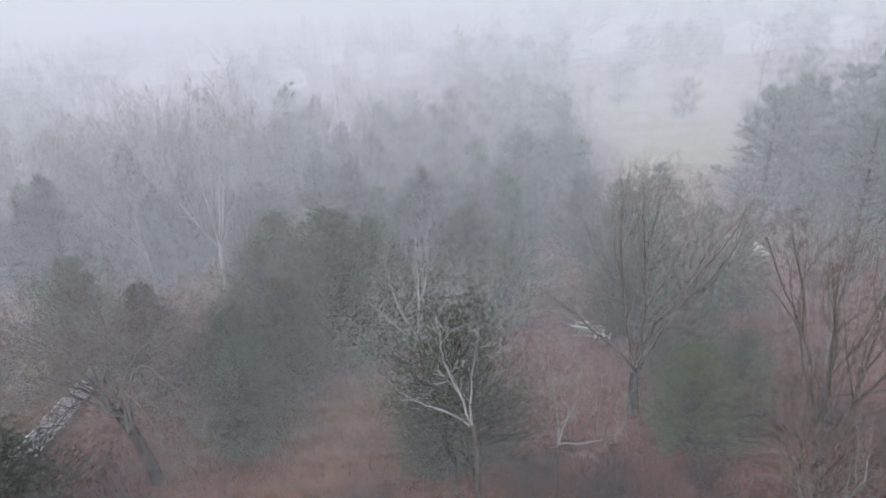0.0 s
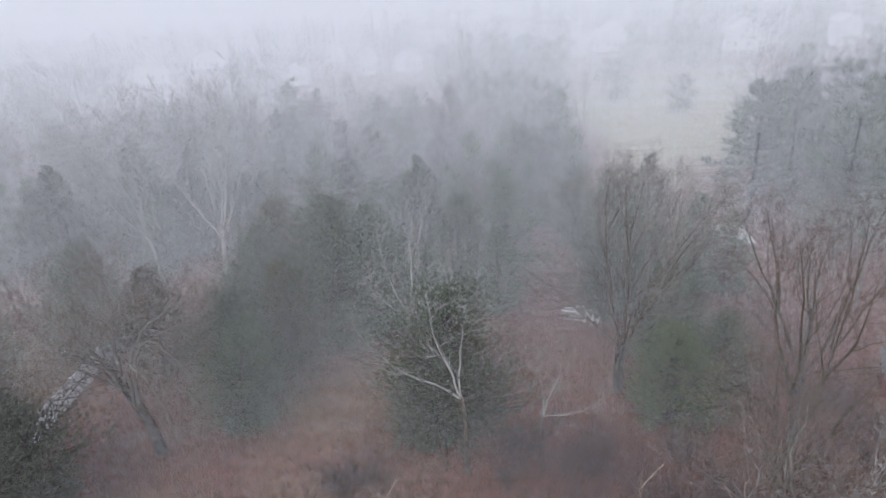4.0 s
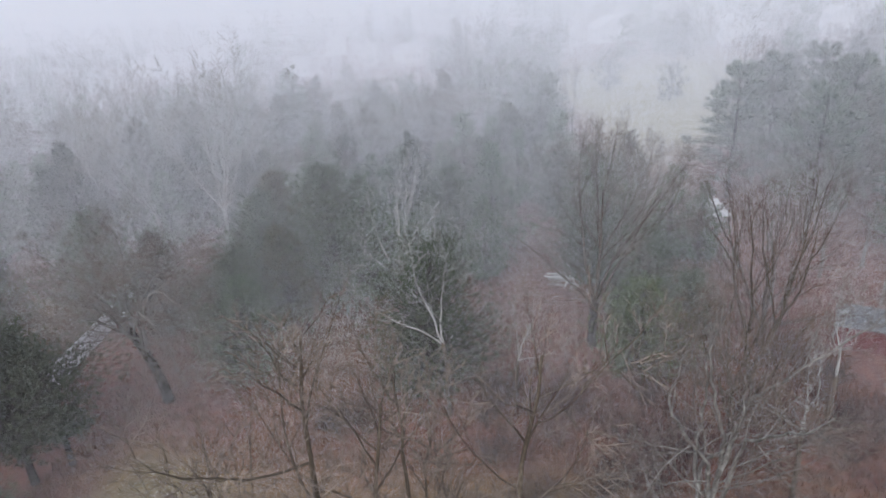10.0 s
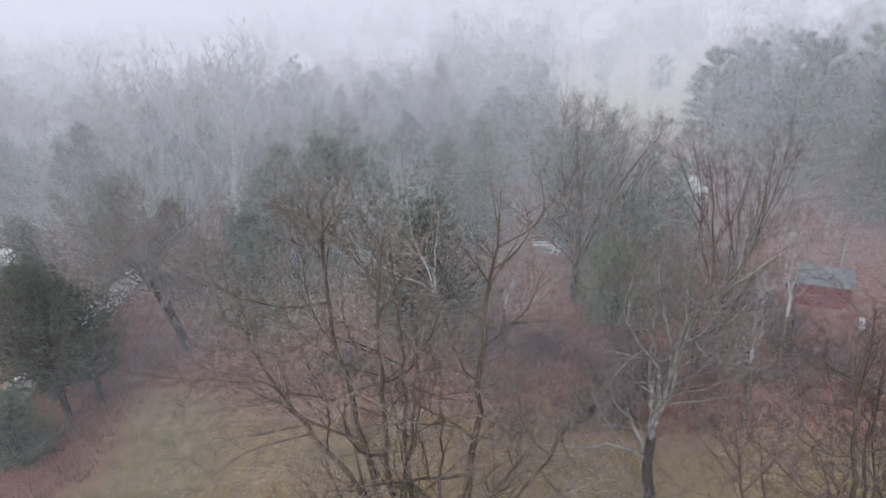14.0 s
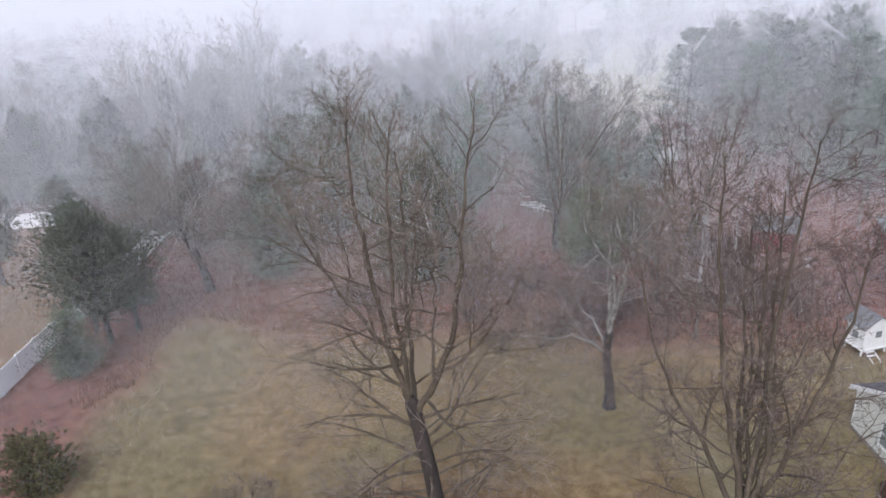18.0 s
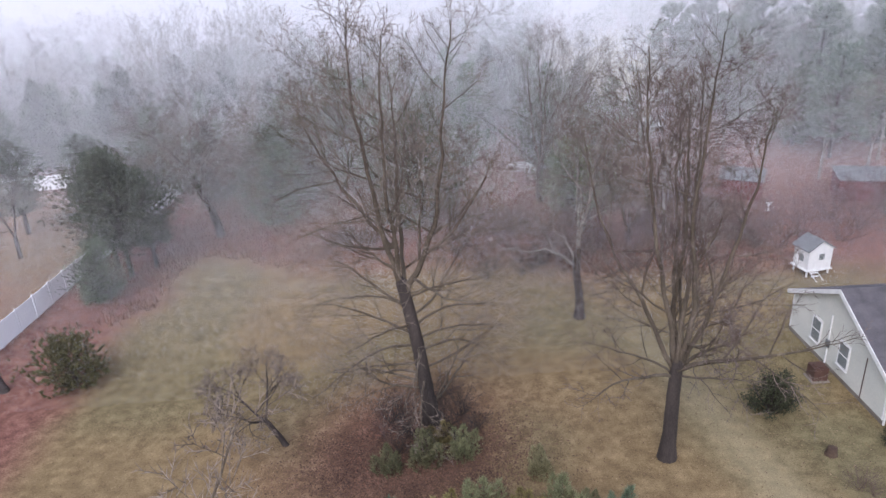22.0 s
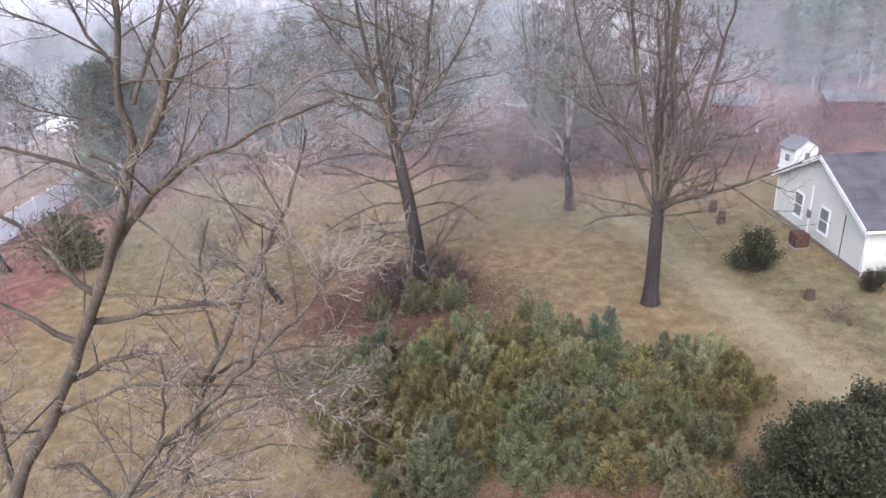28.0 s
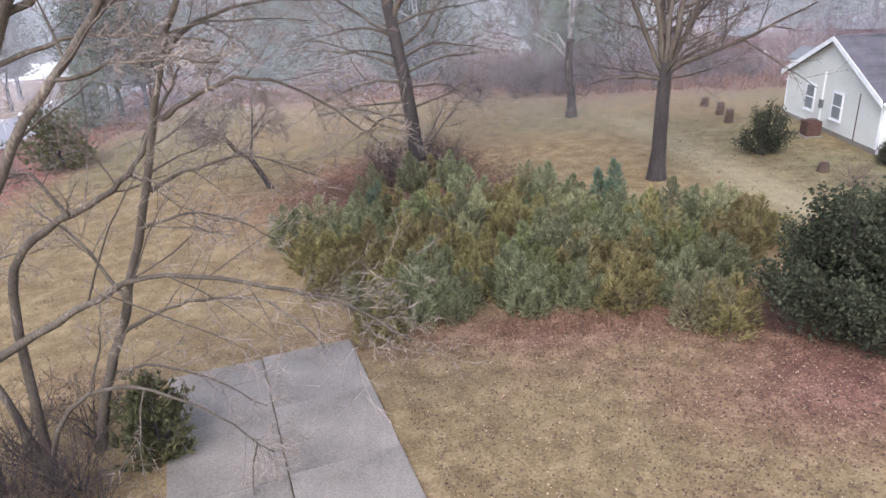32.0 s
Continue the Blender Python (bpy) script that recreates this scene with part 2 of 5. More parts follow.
def box(x0, y0, z0, x1, y1, z1, bevel=0.0):
    bm = bmesh.new()
    bmesh.ops.create_cube(bm, size=1)
    bmesh.ops.transform(bm, verts=bm.verts, matrix=Matrix.Translation(((x0 + x1) / 2, (y0 + y1) / 2, (z0 + z1) / 2)) @ Matrix.Diagonal((x1 - x0, y1 - y0, z1 - z0, 1)))
    if bevel:
        bmesh.ops.bevel(bm, geom=bm.edges[:], offset=bevel, segments=2, affect="EDGES")
    return bm


class Geo:
    """Vertices and faces gathered for one mesh."""

    def __init__(self):
        self.v, self.f = [], []

    def tube(self, pts, rad, sides):
        v, f, base = self.v, self.f, len(self.v)
        ref = Vector((0.3, 0.9, 0.2))
        for i, p in enumerate(pts):
            d = (pts[min(i + 1, len(pts) - 1)] - pts[max(i - 1, 0)]).normalized()
            a = d.cross(ref)
            if a.length < 0.05:
                a = d.cross(Vector((1, 0, 0)))
            a.normalize()
            b = d.cross(a)
            r = rad[i]
            for k in range(sides):
                w = 2 * math.pi * k / sides
                q = p + a * (r * math.cos(w)) + b * (r * math.sin(w))
                v.append((q.x, q.y, q.z))
        for i in range(len(pts) - 1):
            for k in range(sides):
                k2 = (k + 1) % sides
                f.append((base + i * sides + k, base + i * sides + k2, base + (i + 1) * sides + k2, base + (i + 1) * sides + k))
        f.append(tuple(base + (len(pts) - 1) * sides + k for k in range(sides)))

    def spike(self, p, q, r):
        """A fine twig: a three-sided needle from p to q."""
        d = (q - p).normalized()
        a = d.cross(Vector((0.3, 0.9, 0.2)))
        if a.length < 0.05:
            a = d.cross(Vector((1, 0, 0)))
        a.normalize()
        c = d.cross(a)
        n = len(self.v)
        self.v += [(p + a * r)[:], (p - a * (0.5 * r) + c * (0.87 * r))[:], (p - a * (0.5 * r) - c * (0.87 * r))[:], q[:]]
        self.f += [(n, n + 1, n + 3), (n + 1, n + 2, n + 3), (n + 2, n, n + 3)]

    def needle(self, p, d, length, width, side):
        b = len(self.v)
        s = side * width
        self.v += [(p + s)[:], (p - s)[:], (p + d * length)[:]]
        self.f.append((b, b + 1, b + 2))

    def blade(self, p, d, length, width, side):
        b = len(self.v)
        m, t, s = p + d * (length * 0.45), p + d * length, side * width
        self.v += [p[:], (m + s)[:], t[:], (m - s)[:]]
        self.f.append((b, b + 1, b + 2, b + 3))


def rand_dir(rng):
    z, a = rng.uniform(-1, 1), rng.uniform(0, 2 * math.pi)
    s = math.sqrt(1 - z * z)
    return Vector((s * math.cos(a), s * math.sin(a), z))


def grow(rng, p, d, length, r0, segs, wander, up, tip=0.3):
    """A wandering, tapering path from p along d; up above nought bends it to the sky, below it droops."""
    pts, rad, d = [p.copy()], [r0], d.normalized()
    for i in range(segs):
        d = (d + rand_dir(rng) * wander + Vector((0, 0, up))).normalized()
        p = p + d * (length / segs)
        pts.append(p.copy())
        rad.append(r0 * (1 - (1 - tip) * (i + 1) / segs))
    return pts, rad


def point_on(pts, rad, u):
    s = u * (len(pts) - 1)
    i = min(int(s), len(pts) - 2)
    k = s - i
    return pts[i].lerp(pts[i + 1], k), (pts[i + 1] - pts[i]).normalized(), rad[i] * (1 - k) + rad[i + 1] * k


def off_axis(rng, axis, angle, azimuth):
    a = axis.cross(Vector((0, 0, 1)))
    if a.length < 0.05:
        a = Vector((1, 0, 0))
    a.normalize()
    b = axis.cross(a)
    side = a * math.cos(azimuth) + b * math.sin(azimuth)
    return axis * math.cos(angle) + side * math.sin(angle)


def ramify(rng, wood, twigs, pts, rad, length, level, top, spec):
    """Side shoots of one branch, and theirs in turn."""
    count, ratio, ang = spec["count"][level], spec["ratio"][level], spec["angle"][level]
    az = rng.uniform(0, 6.28)
    for i in range(count):
        u = spec["from"][level] + (1 - spec["from"][level]) * (i + rng.uniform(0.2, 0.9)) / count
        p, d, r = point_on(pts, rad, min(u, 0.99))
        az += 2.4 + rng.uniform(-0.5, 0.5)
        nd = off_axis(rng, d, radians(ang + rng.uniform(-14, 14)), az)
        ln = length * ratio * (1.15 - 0.6 * u) * rng.uniform(0.7, 1.25)
        last = level + 1 >= top
        nr = max(r * spec["thin"], spec["least"])
        if last:
            twigs.spike(p, p + (nd + Vector((0, 0, spec["up"][level])) + rand_dir(rng) * 0.15) * ln, nr)
        else:
            cp, cr = grow(rng, p, nd, ln, nr, 3 if level else 4, spec["wander"], spec["up"][level], 0.35)
            (twigs if level >= spec["twig_level"] else wood).tube(cp, cr, 3)
            ramify(rng, wood, twigs, cp, cr, ln, level + 1, top, spec)


SPEC = {"count": (6, 6, 5, 4), "ratio": (0.55, 0.5, 0.5, 0.5), "angle": (48, 45, 42, 40), "from": (0.25, 0.2, 0.15, 0.1), "up": (0.06, 0.05, 0.03, 0.0), "thin": 0.55, "least": 0.008, "wander": 0.16, "twig_level": 1}


def bare_tree(name, seed, h, r, label, bark, twig, leaders=((0.35, 20, 12, 1.0),), lean=(0, 0), limbs=8, limb_from=0.25, limb_len=0.35, limb_angle=60, limb_up=0.05, top=3, spec=SPEC, split=True, extra=(), category="bare tree", limb_to=0.97, trunk_up=0.08, forks=1, limb_bark=None, crook=0.04, limb_r=0.075, sway=0.11):
    """A leafless tree: trunk, leaders that part from it at a height, limbs, branches and twigs. leaders: (part of the height, azimuth, angle off the trunk, size)."""
    rng = random.Random(seed)
    root = new(name)
    tagged(root, label, category)
    trunk, twigs = Geo(), Geo()
    fork = min([q[0] for q in leaders] + [1.0])
    tl = h * (fork if leaders else 1.0)
    base = Vector((0, 0, -0.25))
    d0 = Vector((lean[0], lean[1], 1)).normalized()
    pts, rad = grow(rng, base, d0, tl + 0.3, r, 6, crook, 0.0, 0.82 if leaders else 0.2)
    rad[0] *= 1.45
    rad[1] *= 1.05
    if leaders:
        up = (pts[-1] - pts[-2]).normalized()
        pts, rad = pts + [pts[-1] + up * r * 0.7, pts[-1] + up * r * 1.2], rad + [rad[-1] * 0.7, rad[-1] * 0.2]
    trunk.tube(pts, rad, 9 if split else 5)
    if leaders:
        pts, rad = pts[:-2], rad[:-2]
    limb_geos = []
    def leader(g, p, nd, ln, r0, count, depth):
        """One rising stem with its limbs; it forks twice on the way up."""
        lp, lr = grow(rng, p, nd, ln, r0, 8, sway, trunk_up, 0.14)
        g.tube(lp, lr, (7 if depth == 0 else 5) if split else 4)
        for i in range(count):
            u = 0.15 + 0.82 * (i + rng.random()) / count
            q, dd, r2 = point_on(lp, lr, u)
            nd2 = off_axis(rng, dd, radians(limb_angle * rng.uniform(0.6, 1.1)), i * 2.4 + rng.uniform(-0.6, 0.6))
            l2 = h * limb_len * (1.05 - 0.65 * u) * rng.uniform(0.7, 1.2) * (0.8 if depth else 1.0)
            bp, br = grow(rng, q, nd2, l2, max(min(r2 * 0.55, limb_r), 0.012), 6 if split else 3, 0.04 + sway, limb_up, 0.25)
            g.tube(bp, br, 4 if split else 3)
            ramify(rng, g, twigs, bp, br, l2, 0, top, spec)
        ramify(rng, g, twigs, lp[5:], lr[5:], ln * 0.4, 0, top, spec)
        if depth < forks:
            turn = rng.uniform(0, 6.28)
            for k in range(2):
                u = rng.uniform(0.25, 0.6)
                q, dd, r2 = point_on(lp, lr, u)
                nd2 = off_axis(rng, dd, radians(rng.uniform(22, 38)), turn + 3.1 * k + rng.uniform(-0.5, 0.5))
                leader(g, q, nd2, ln * (1.0 - u) * rng.uniform(0.8, 1.0), r2 * 0.7, max(2, count // 2), depth + 1)

    for part_h, azim, ang, size in leaders:
        p, d, rr = point_on(pts, rad, min(part_h / max(fork, 0.01) * 0.98, 0.985))
        side = Vector((math.cos(radians(azim)), math.sin(radians(azim)), 0))
        side = (side - d * side.dot(d)).normalized()
        nd = d * math.cos(radians(ang)) + side * math.sin(radians(ang))
        ln = h * (1 - fork) * size / math.cos(radians(min(ang, 60)) * 0.6)
        g = Geo() if split else trunk
        leader(g, p, nd, ln, rr * (0.58 if len(leaders) < 4 else 0.43) * math.sqrt(size), limbs, 0)
        if split:
            limb_geos.append(g)
    for k in range(limbs if not leaders else 0):
        u = limb_from + (limb_to - limb_from) * (k + rng.random()) / limbs
        q, dd, r2 = point_on(pts, rad, u)
        nd2 = off_axis(rng, dd, radians(limb_angle * rng.uniform(0.7, 1.15)), k * 2.4 + rng.uniform(-0.5, 0.5))
        l2 = h * limb_len * (1.25 - 0.8 * u) * rng.uniform(0.7, 1.2)
        g = Geo() if split else trunk
        bp, br = grow(rng, q, nd2, l2, max(r2 * 0.5, 0.012), 6, 0.12, limb_up, 0.25)
        g.tube(bp, br, 5 if split else 3)
        ramify(rng, g, twigs, bp, br, l2, 0, top, spec)
        if split:
            limb_geos.append(g)
    for part_h, azim, elev, ln, er, eu in extra:
        q, dd, r2 = point_on(pts, rad, min(part_h / tl, 0.99))
        a, e = radians(azim), radians(elev)
        bp, br = grow(rng, q, Vector((math.cos(a) * math.cos(e), math.sin(a) * math.cos(e), math.sin(e))), ln, er, 7, 0.10, eu, 0.25)
        g = Geo() if split else trunk
        g.tube(bp, br, 5 if split else 3)
        ramify(rng, g, twigs, bp, br, ln, 0, top, spec)
        if split:
            limb_geos.append(g)
    part_geo("trunk", trunk, bark, root, smooth=True)
    for g in limb_geos:
        part_geo("limb", g, limb_bark or bark, root, smooth=True)
    part_geo("crown", twigs, twig, root, "mass of fine bare twigs", kind="stuff")
    return root


def tuft(rng, geo, p, d, size, blades, spread=0.7, width=0.16, leafy=False):
    for _ in range(blades):
        e = (d + rand_dir(rng) * spread).normalized()
        (geo.blade if leafy else geo.needle)(p, e, size * rng.uniform(0.6, 1.25), size * width, e.cross(rand_dir(rng)).normalized())


def conifer(name, seed, h, w, label, foliage, n=900, size=0.45, blades=5, low=0.06, shape=0.75, lump=0.45, bark=BARK_DARK, category="evergreen tree", open_stem=False):
    """A cedar: a trunk, boughs, and an uneven crown of many small sprays."""
    rng = random.Random(seed)
    root = tagged(new(name), label, category)
    trunk, crown = Geo(), Geo()
    pts, rad = grow(rng, Vector((0, 0, -0.2)), Vector((rng.uniform(-0.04, 0.04), rng.uniform(-0.04, 0.04), 1)), h * 0.96, 0.022 * h + 0.02, 7, 0.03, 0.02, 0.08)
    trunk.tube(pts, rad, 6)
    for i in range(int(n / 14)):
        t = low + (0.95 - low) * ((i + rng.random()) / (n / 14)) ** 1.4
        a = i * 2.4 + rng.uniform(-0.4, 0.4)
        prof = (1 - t) ** shape * min(1.0, 0.55 + (t - low) * 3.0)
        lumpy = 1.0 - lump * 0.2 + lump * noise.noise((math.cos(a) * 1.7, math.sin(a) * 1.7, t * h * 0.55 + seed))
        reach = max(0.12, w * prof * lumpy * rng.uniform(0.75, 1.12))
        q, _, r2 = point_on(pts, rad, t)
        e = radians(rng.uniform(5, 35) + 25 * t)
        d = Vector((math.cos(a) * math.cos(e), math.sin(a) * math.cos(e), math.sin(e)))
        bp, br = grow(rng, q, d, reach, max(0.012, r2 * 0.3), 3, 0.12, 0.06, 0.3)
        trunk.tube(bp, br, 3)
        for k in range(14):
            u = 0.25 + 0.75 * math.sqrt(rng.random())
            p, dd, _ = point_on(bp, br, min(u, 0.99))
            p = p + rand_dir(rng) * reach * 0.22
            tuft(rng, crown, p, (d + Vector((0, 0, 0.5)) + rand_dir(rng) * 0.5).normalized(), size * (1.15 - 0.5 * t), blades)
    part_geo("trunk", trunk, bark, root)
    part_geo("crown", crown, foliage, root, kind="stuff")
    return root


def pine(name, seed, h, w, label, n_whorls=13, size=0.7, blades=5, foliage=None):
    """A white pine: tiers of level boughs with plates of needles and gaps between."""
    rng = random.Random(seed)
    root = tagged(new(name), label, "pine tree")
    trunk, crown = Geo(), Geo()
    pts, rad = grow(rng, Vector((0, 0, -0.2)), Vector((0, 0, 1)), h, 0.018 * h, 8, 0.02, 0.02, 0.1)
    trunk.tube(pts, rad, 7)
    for i in range(n_whorls):
        t = 0.22 + 0.75 * (i + rng.uniform(-0.2, 0.2)) / n_whorls
        for k in range(5):
            a = k * 1.26 + i * 0.7 + rng.uniform(-0.3, 0.3)
            reach = w * (1.05 - t) ** 0.6 * rng.uniform(0.55, 1.1)
            q, _, r2 = point_on(pts, rad, min(t, 0.98))
            e = radians(rng.uniform(-4, 14) + 30 * t * t)
            d = Vector((math.cos(a) * math.cos(e), math.sin(a) * math.cos(e), math.sin(e)))
            bp, br = grow(rng, q, d, reach, max(0.02, r2 * 0.3), 4, 0.08, 0.03, 0.3)
            trunk.tube(bp, br, 3)
            for _ in range(22):
                u = 0.3 + 0.7 * math.sqrt(rng.random())
                p, dd, _ = point_on(bp, br, min(u, 0.99))
                side = dd.cross(Vector((0, 0, 1)))
                p = p + side * rng.uniform(-0.32, 0.32) * reach * u + Vector((0, 0, rng.uniform(-0.05, 0.2)))
                tuft(rng, crown, p, (dd + Vector((0, 0, 0.45))).normalized(), size, blades, 0.8, 0.13)
    part_geo("trunk", trunk, BARK_DARK, root)
    part_geo("crown", crown, foliage or PINE, root, kind="stuff")
    return root


def broadleaf_bush(name, seed, h, w, label, foliage, n=900, size=0.14, category="shrub"):
    rng = random.Random(seed)
    root = tagged(new(name), label, category)
    wood, leaves = Geo(), Geo()
    boughs = max(14, min(44, n // 60))
    for i in range(boughs):
        a = i * 2.4
        e = radians(rng.uniform(30, 85))
        d = Vector((math.cos(a) * math.cos(e), math.sin(a) * math.cos(e), math.sin(e)))
        reach = 1.0 / math.sqrt((math.cos(e) / w) ** 2 + (math.sin(e) / h) ** 2) * rng.uniform(0.75, 1.08)
        bp, br = grow(rng, Vector((rng.uniform(-0.1, 0.1) * w, rng.uniform(-0.1, 0.1) * w, -0.1)), d, reach, 0.012 * h + 0.01, 5, 0.12, 0.03, 0.3)
        wood.tube(bp, br, 4)
        for _ in range(n // boughs):
            u = 0.3 + 0.7 * math.sqrt(rng.random())
            p, dd, _ = point_on(bp, br, min(u, 0.99))
            off = rand_dir(rng) * (0.30 * w * (1.1 - 0.4 * u) * rng.uniform(0.3, 1.0))
            p = p + off
            p.z = max(p.z, 0.12)
            tuft(rng, leaves, p, (dd + off.normalized()).normalized(), size * rng.uniform(0.7, 1.3), 3, 0.9, 0.36, True)
    part_geo("branchwork", wood, BARK_DARK, root, kind="stuff")
    part_geo("foliage", leaves, foliage, root, kind="stuff")
    return root


def plume_juniper(name, seed, h, w, label, foliage, peaks=5, sprays=190):
    """A low juniper: a dense mound with several pointed tops, clothed in short feathery sprays."""
    rng = random.Random(seed)
    root = tagged(new(name), label, "shrub")
    wood, crown = Geo(), Geo()
    for i in range(peaks):
        a, off = i * 2.4 + rng.uniform(-0.4, 0.4), (0.5 * w * rng.uniform(0.7, 1.1) if i else 0.0)
        high, wide = h * (rng.uniform(0.55, 0.85) if i else 1.0), w * rng.uniform(0.48, 0.62)
        foot = Vector((0.5 * math.cos(a) * off, 0.5 * math.sin(a) * off, -0.05))
        top = Vector((math.cos(a) * off * 1.15, math.sin(a) * off * 1.15, high))
        bp, br = curve_between(rng, foot, top)
        wood.tube(bp, br, 3)
        for k in range(sprays):
            t = 0.06 + 0.94 * ((k + rng.random()) / sprays) ** 1.25
            p, dd, _ = point_on(bp, br, min(t, 0.99))
            g = k * 2.4 + rng.uniform(-0.5, 0.5)
            out = Vector((math.cos(g), math.sin(g), 0))
            lump = 0.8 + 0.45 * noise.noise((math.cos(g) * 2.0 + seed, math.sin(g) * 2.0, t * 4.0))
            reach = wide * (1.02 - t) ** 0.75 * min(1.0, 0.6 + 2.2 * t) * lump * rng.uniform(0.7, 1.05)
            q = p + out * reach
            q.z = max(q.z, 0.06)
            sd = (out * (1.0 - 0.6 * t) + Vector((0, 0, 0.75))).normalized()
            tuft(rng, crown, q - sd * 0.05, sd, 0.15 * rng.uniform(0.75, 1.4), 5, 0.5, 0.095)
    part_geo("branchwork", wood, BARK_MID, root, kind="stuff")
    part_geo("foliage", crown, foliage, root, kind="stuff")
    return root


def curve_between(rng, a, b):
    pts = [a.lerp(b, i / 4) + rand_dir(rng) * (0.03 if 0 < i < 4 else 0) for i in range(5)]
    return pts, [0.02, 0.017, 0.013, 0.009, 0.005]


def put(tree, x, y, turn=0.0, scale=1.0):
    """Moves a thing that was built at the origin to its place."""
    tree.matrix_basis = pose(x, y, gz(x, y), 0, 0, turn) @ Matrix.Diagonal((scale, scale, scale, 1))
    return tree


def copy_at(tree, x, y, turn, scale=1.0, label=""):
    old = tree.scale.copy()
    tree.scale = (scale,) * 3
    c = copy_thing(tree, pose(x, y, gz(x, y), 0, 0, turn))
    tree.scale = old
    if label:
        c["label"] = label
    return c


# ---- the ground: one sheet to the horizon ----
def smooth(a, b, x):
    k = max(0.0, min(1.0, (x - a) / (b - a)))
    return k * k * (3 - 2 * k)


def spread(lo, hi, step, far):
    """Lines step apart between lo and hi, then ever wider out to far on both sides."""
    mid, out, s = list(np.arange(lo, hi + 1e-6, step)), [], step
    a = hi
    while a < far:
        s *= 1.35
        a += s
        out.append(a)
    left, s, a = [], step, lo
    while a > -far:
        s *= 1.35
        a -= s
        left.append(a)
    return left[::-1] + mid + out


def cover(x, y):
    """Shares of dry lawn, green patches and pale far field; the rest is leaf litter and russet grass."""
    wob = 3.0 * noise.noise((x * 0.12, y * 0.12, 0.5)) + 1.2 * noise.noise((x * 0.5, y * 0.5, 4.0))
    edge = 28.0 - 0.2 * x
    lawn = (1 - smooth(edge - 4, edge + 4, y + wob)) * smooth(-29, -24, x + 0.6 * wob) * (1 - smooth(18, 40, x) * smooth(8, 14, y))
    tan = smooth(-0.25, 0.35, noise.noise((x * 0.1 + 2, y * 0.1, 9.0)) + 0.4 * noise.noise((x * 0.5, y * 0.5, 1.0))) * smooth(24, 30, y) * (1 - smooth(48, 56, y)) * smooth(-22, -16, x) * (1 - smooth(-4, 2, x))
    lawn = max(lawn, 0.3 * tan)
    yard = (1 - smooth(-37, -34.8, x)) * (1 - smooth(56, 64, y + wob))
    lawn = max(lawn, 0.5 * yard)
    # leaf drifts under the two big trees, along the thicket's foot and on the near lawn; beside the holly they also
    # paint its shade
    drift = math.exp(-((x + 7) ** 2 + (y - 6) ** 2) / 34) + 0.7 * math.exp(-((x - 0.5) ** 2 / 60 + (y + 9.5) ** 2 / 1.6)) + 0.75 * math.exp(-((x - 7.0) ** 2 / 16 + (y + 12.6) ** 2 / 5.0))
    # browner near lawn: fallen leaves plus the holly's shadow put into the ground colour
    drift += 0.4 * smooth(5, 11, x + 1.5 * noise.noise((x * 0.4, y * 0.4, 8.0))) * smooth(11, 15, -y)
    drift += 0.15 * smooth(0.1, 0.4, noise.noise((x * 0.3, y * 0.3, 6.0))) * (y < -10)
    drift += 0.5 * math.exp(-((x - 5.2) ** 2 / 7 + (y + 14.4) ** 2 / 2.5))
    lawn *= 1 - min(0.9, drift)
    track = math.exp(-((x - (11.2 - 0.16 * (y + 2))) / 1.3) ** 2) * (1 - smooth(14, 22, y)) * smooth(-12, -6, y)
    green = 0.6 * smooth(-0.15, 0.25, noise.noise((x * 0.11, y * 0.11, 12.0))) * lawn * smooth(-6, 4, y + 0.2 * x)
    green = max(green, 0.8 * smooth(12.5, 14.5, x + 0.16 * (y + 2)) * (1 - smooth(5, 9, y)) * (1 - smooth(17, 18, x)) * lawn)
    green *= 1 - track
    fld = smooth(92, 100, y + wob + 0.5 * abs(x - 38)) * (1 - smooth(168, 180, y)) * smooth(16, 24, x + wob) * (1 - smooth(58, 66, x))
    return max(lawn, 0.9 * track), green, max(fld, 0.3 * track)


def build_ground():
    xs, ys = spread(-46, 34, 0.7, 2600), spread(-34, 62, 0.7, 2600)
    verts = [(x, y, gz(x, y)) for y in ys for x in xs]
    w = len(xs)
    faces = [(j * w + i, j * w + i + 1, (j + 1) * w + i + 1, (j + 1) * w + i) for j in range(len(ys) - 1) for i in range(w - 1)]
    me = mesh_of("ground", verts, faces, GROUND, True)
    attr = me.color_attributes.new("cover", "FLOAT_COLOR", "POINT")
    attr.data.foreach_set("color", [c for x, y, _ in verts for c in (*cover(x, y), 1.0)])
    return tagged(new("ground", me), "russet leaf litter, dry straw lawn and pale far field", "ground", kind="structure")


build_ground()


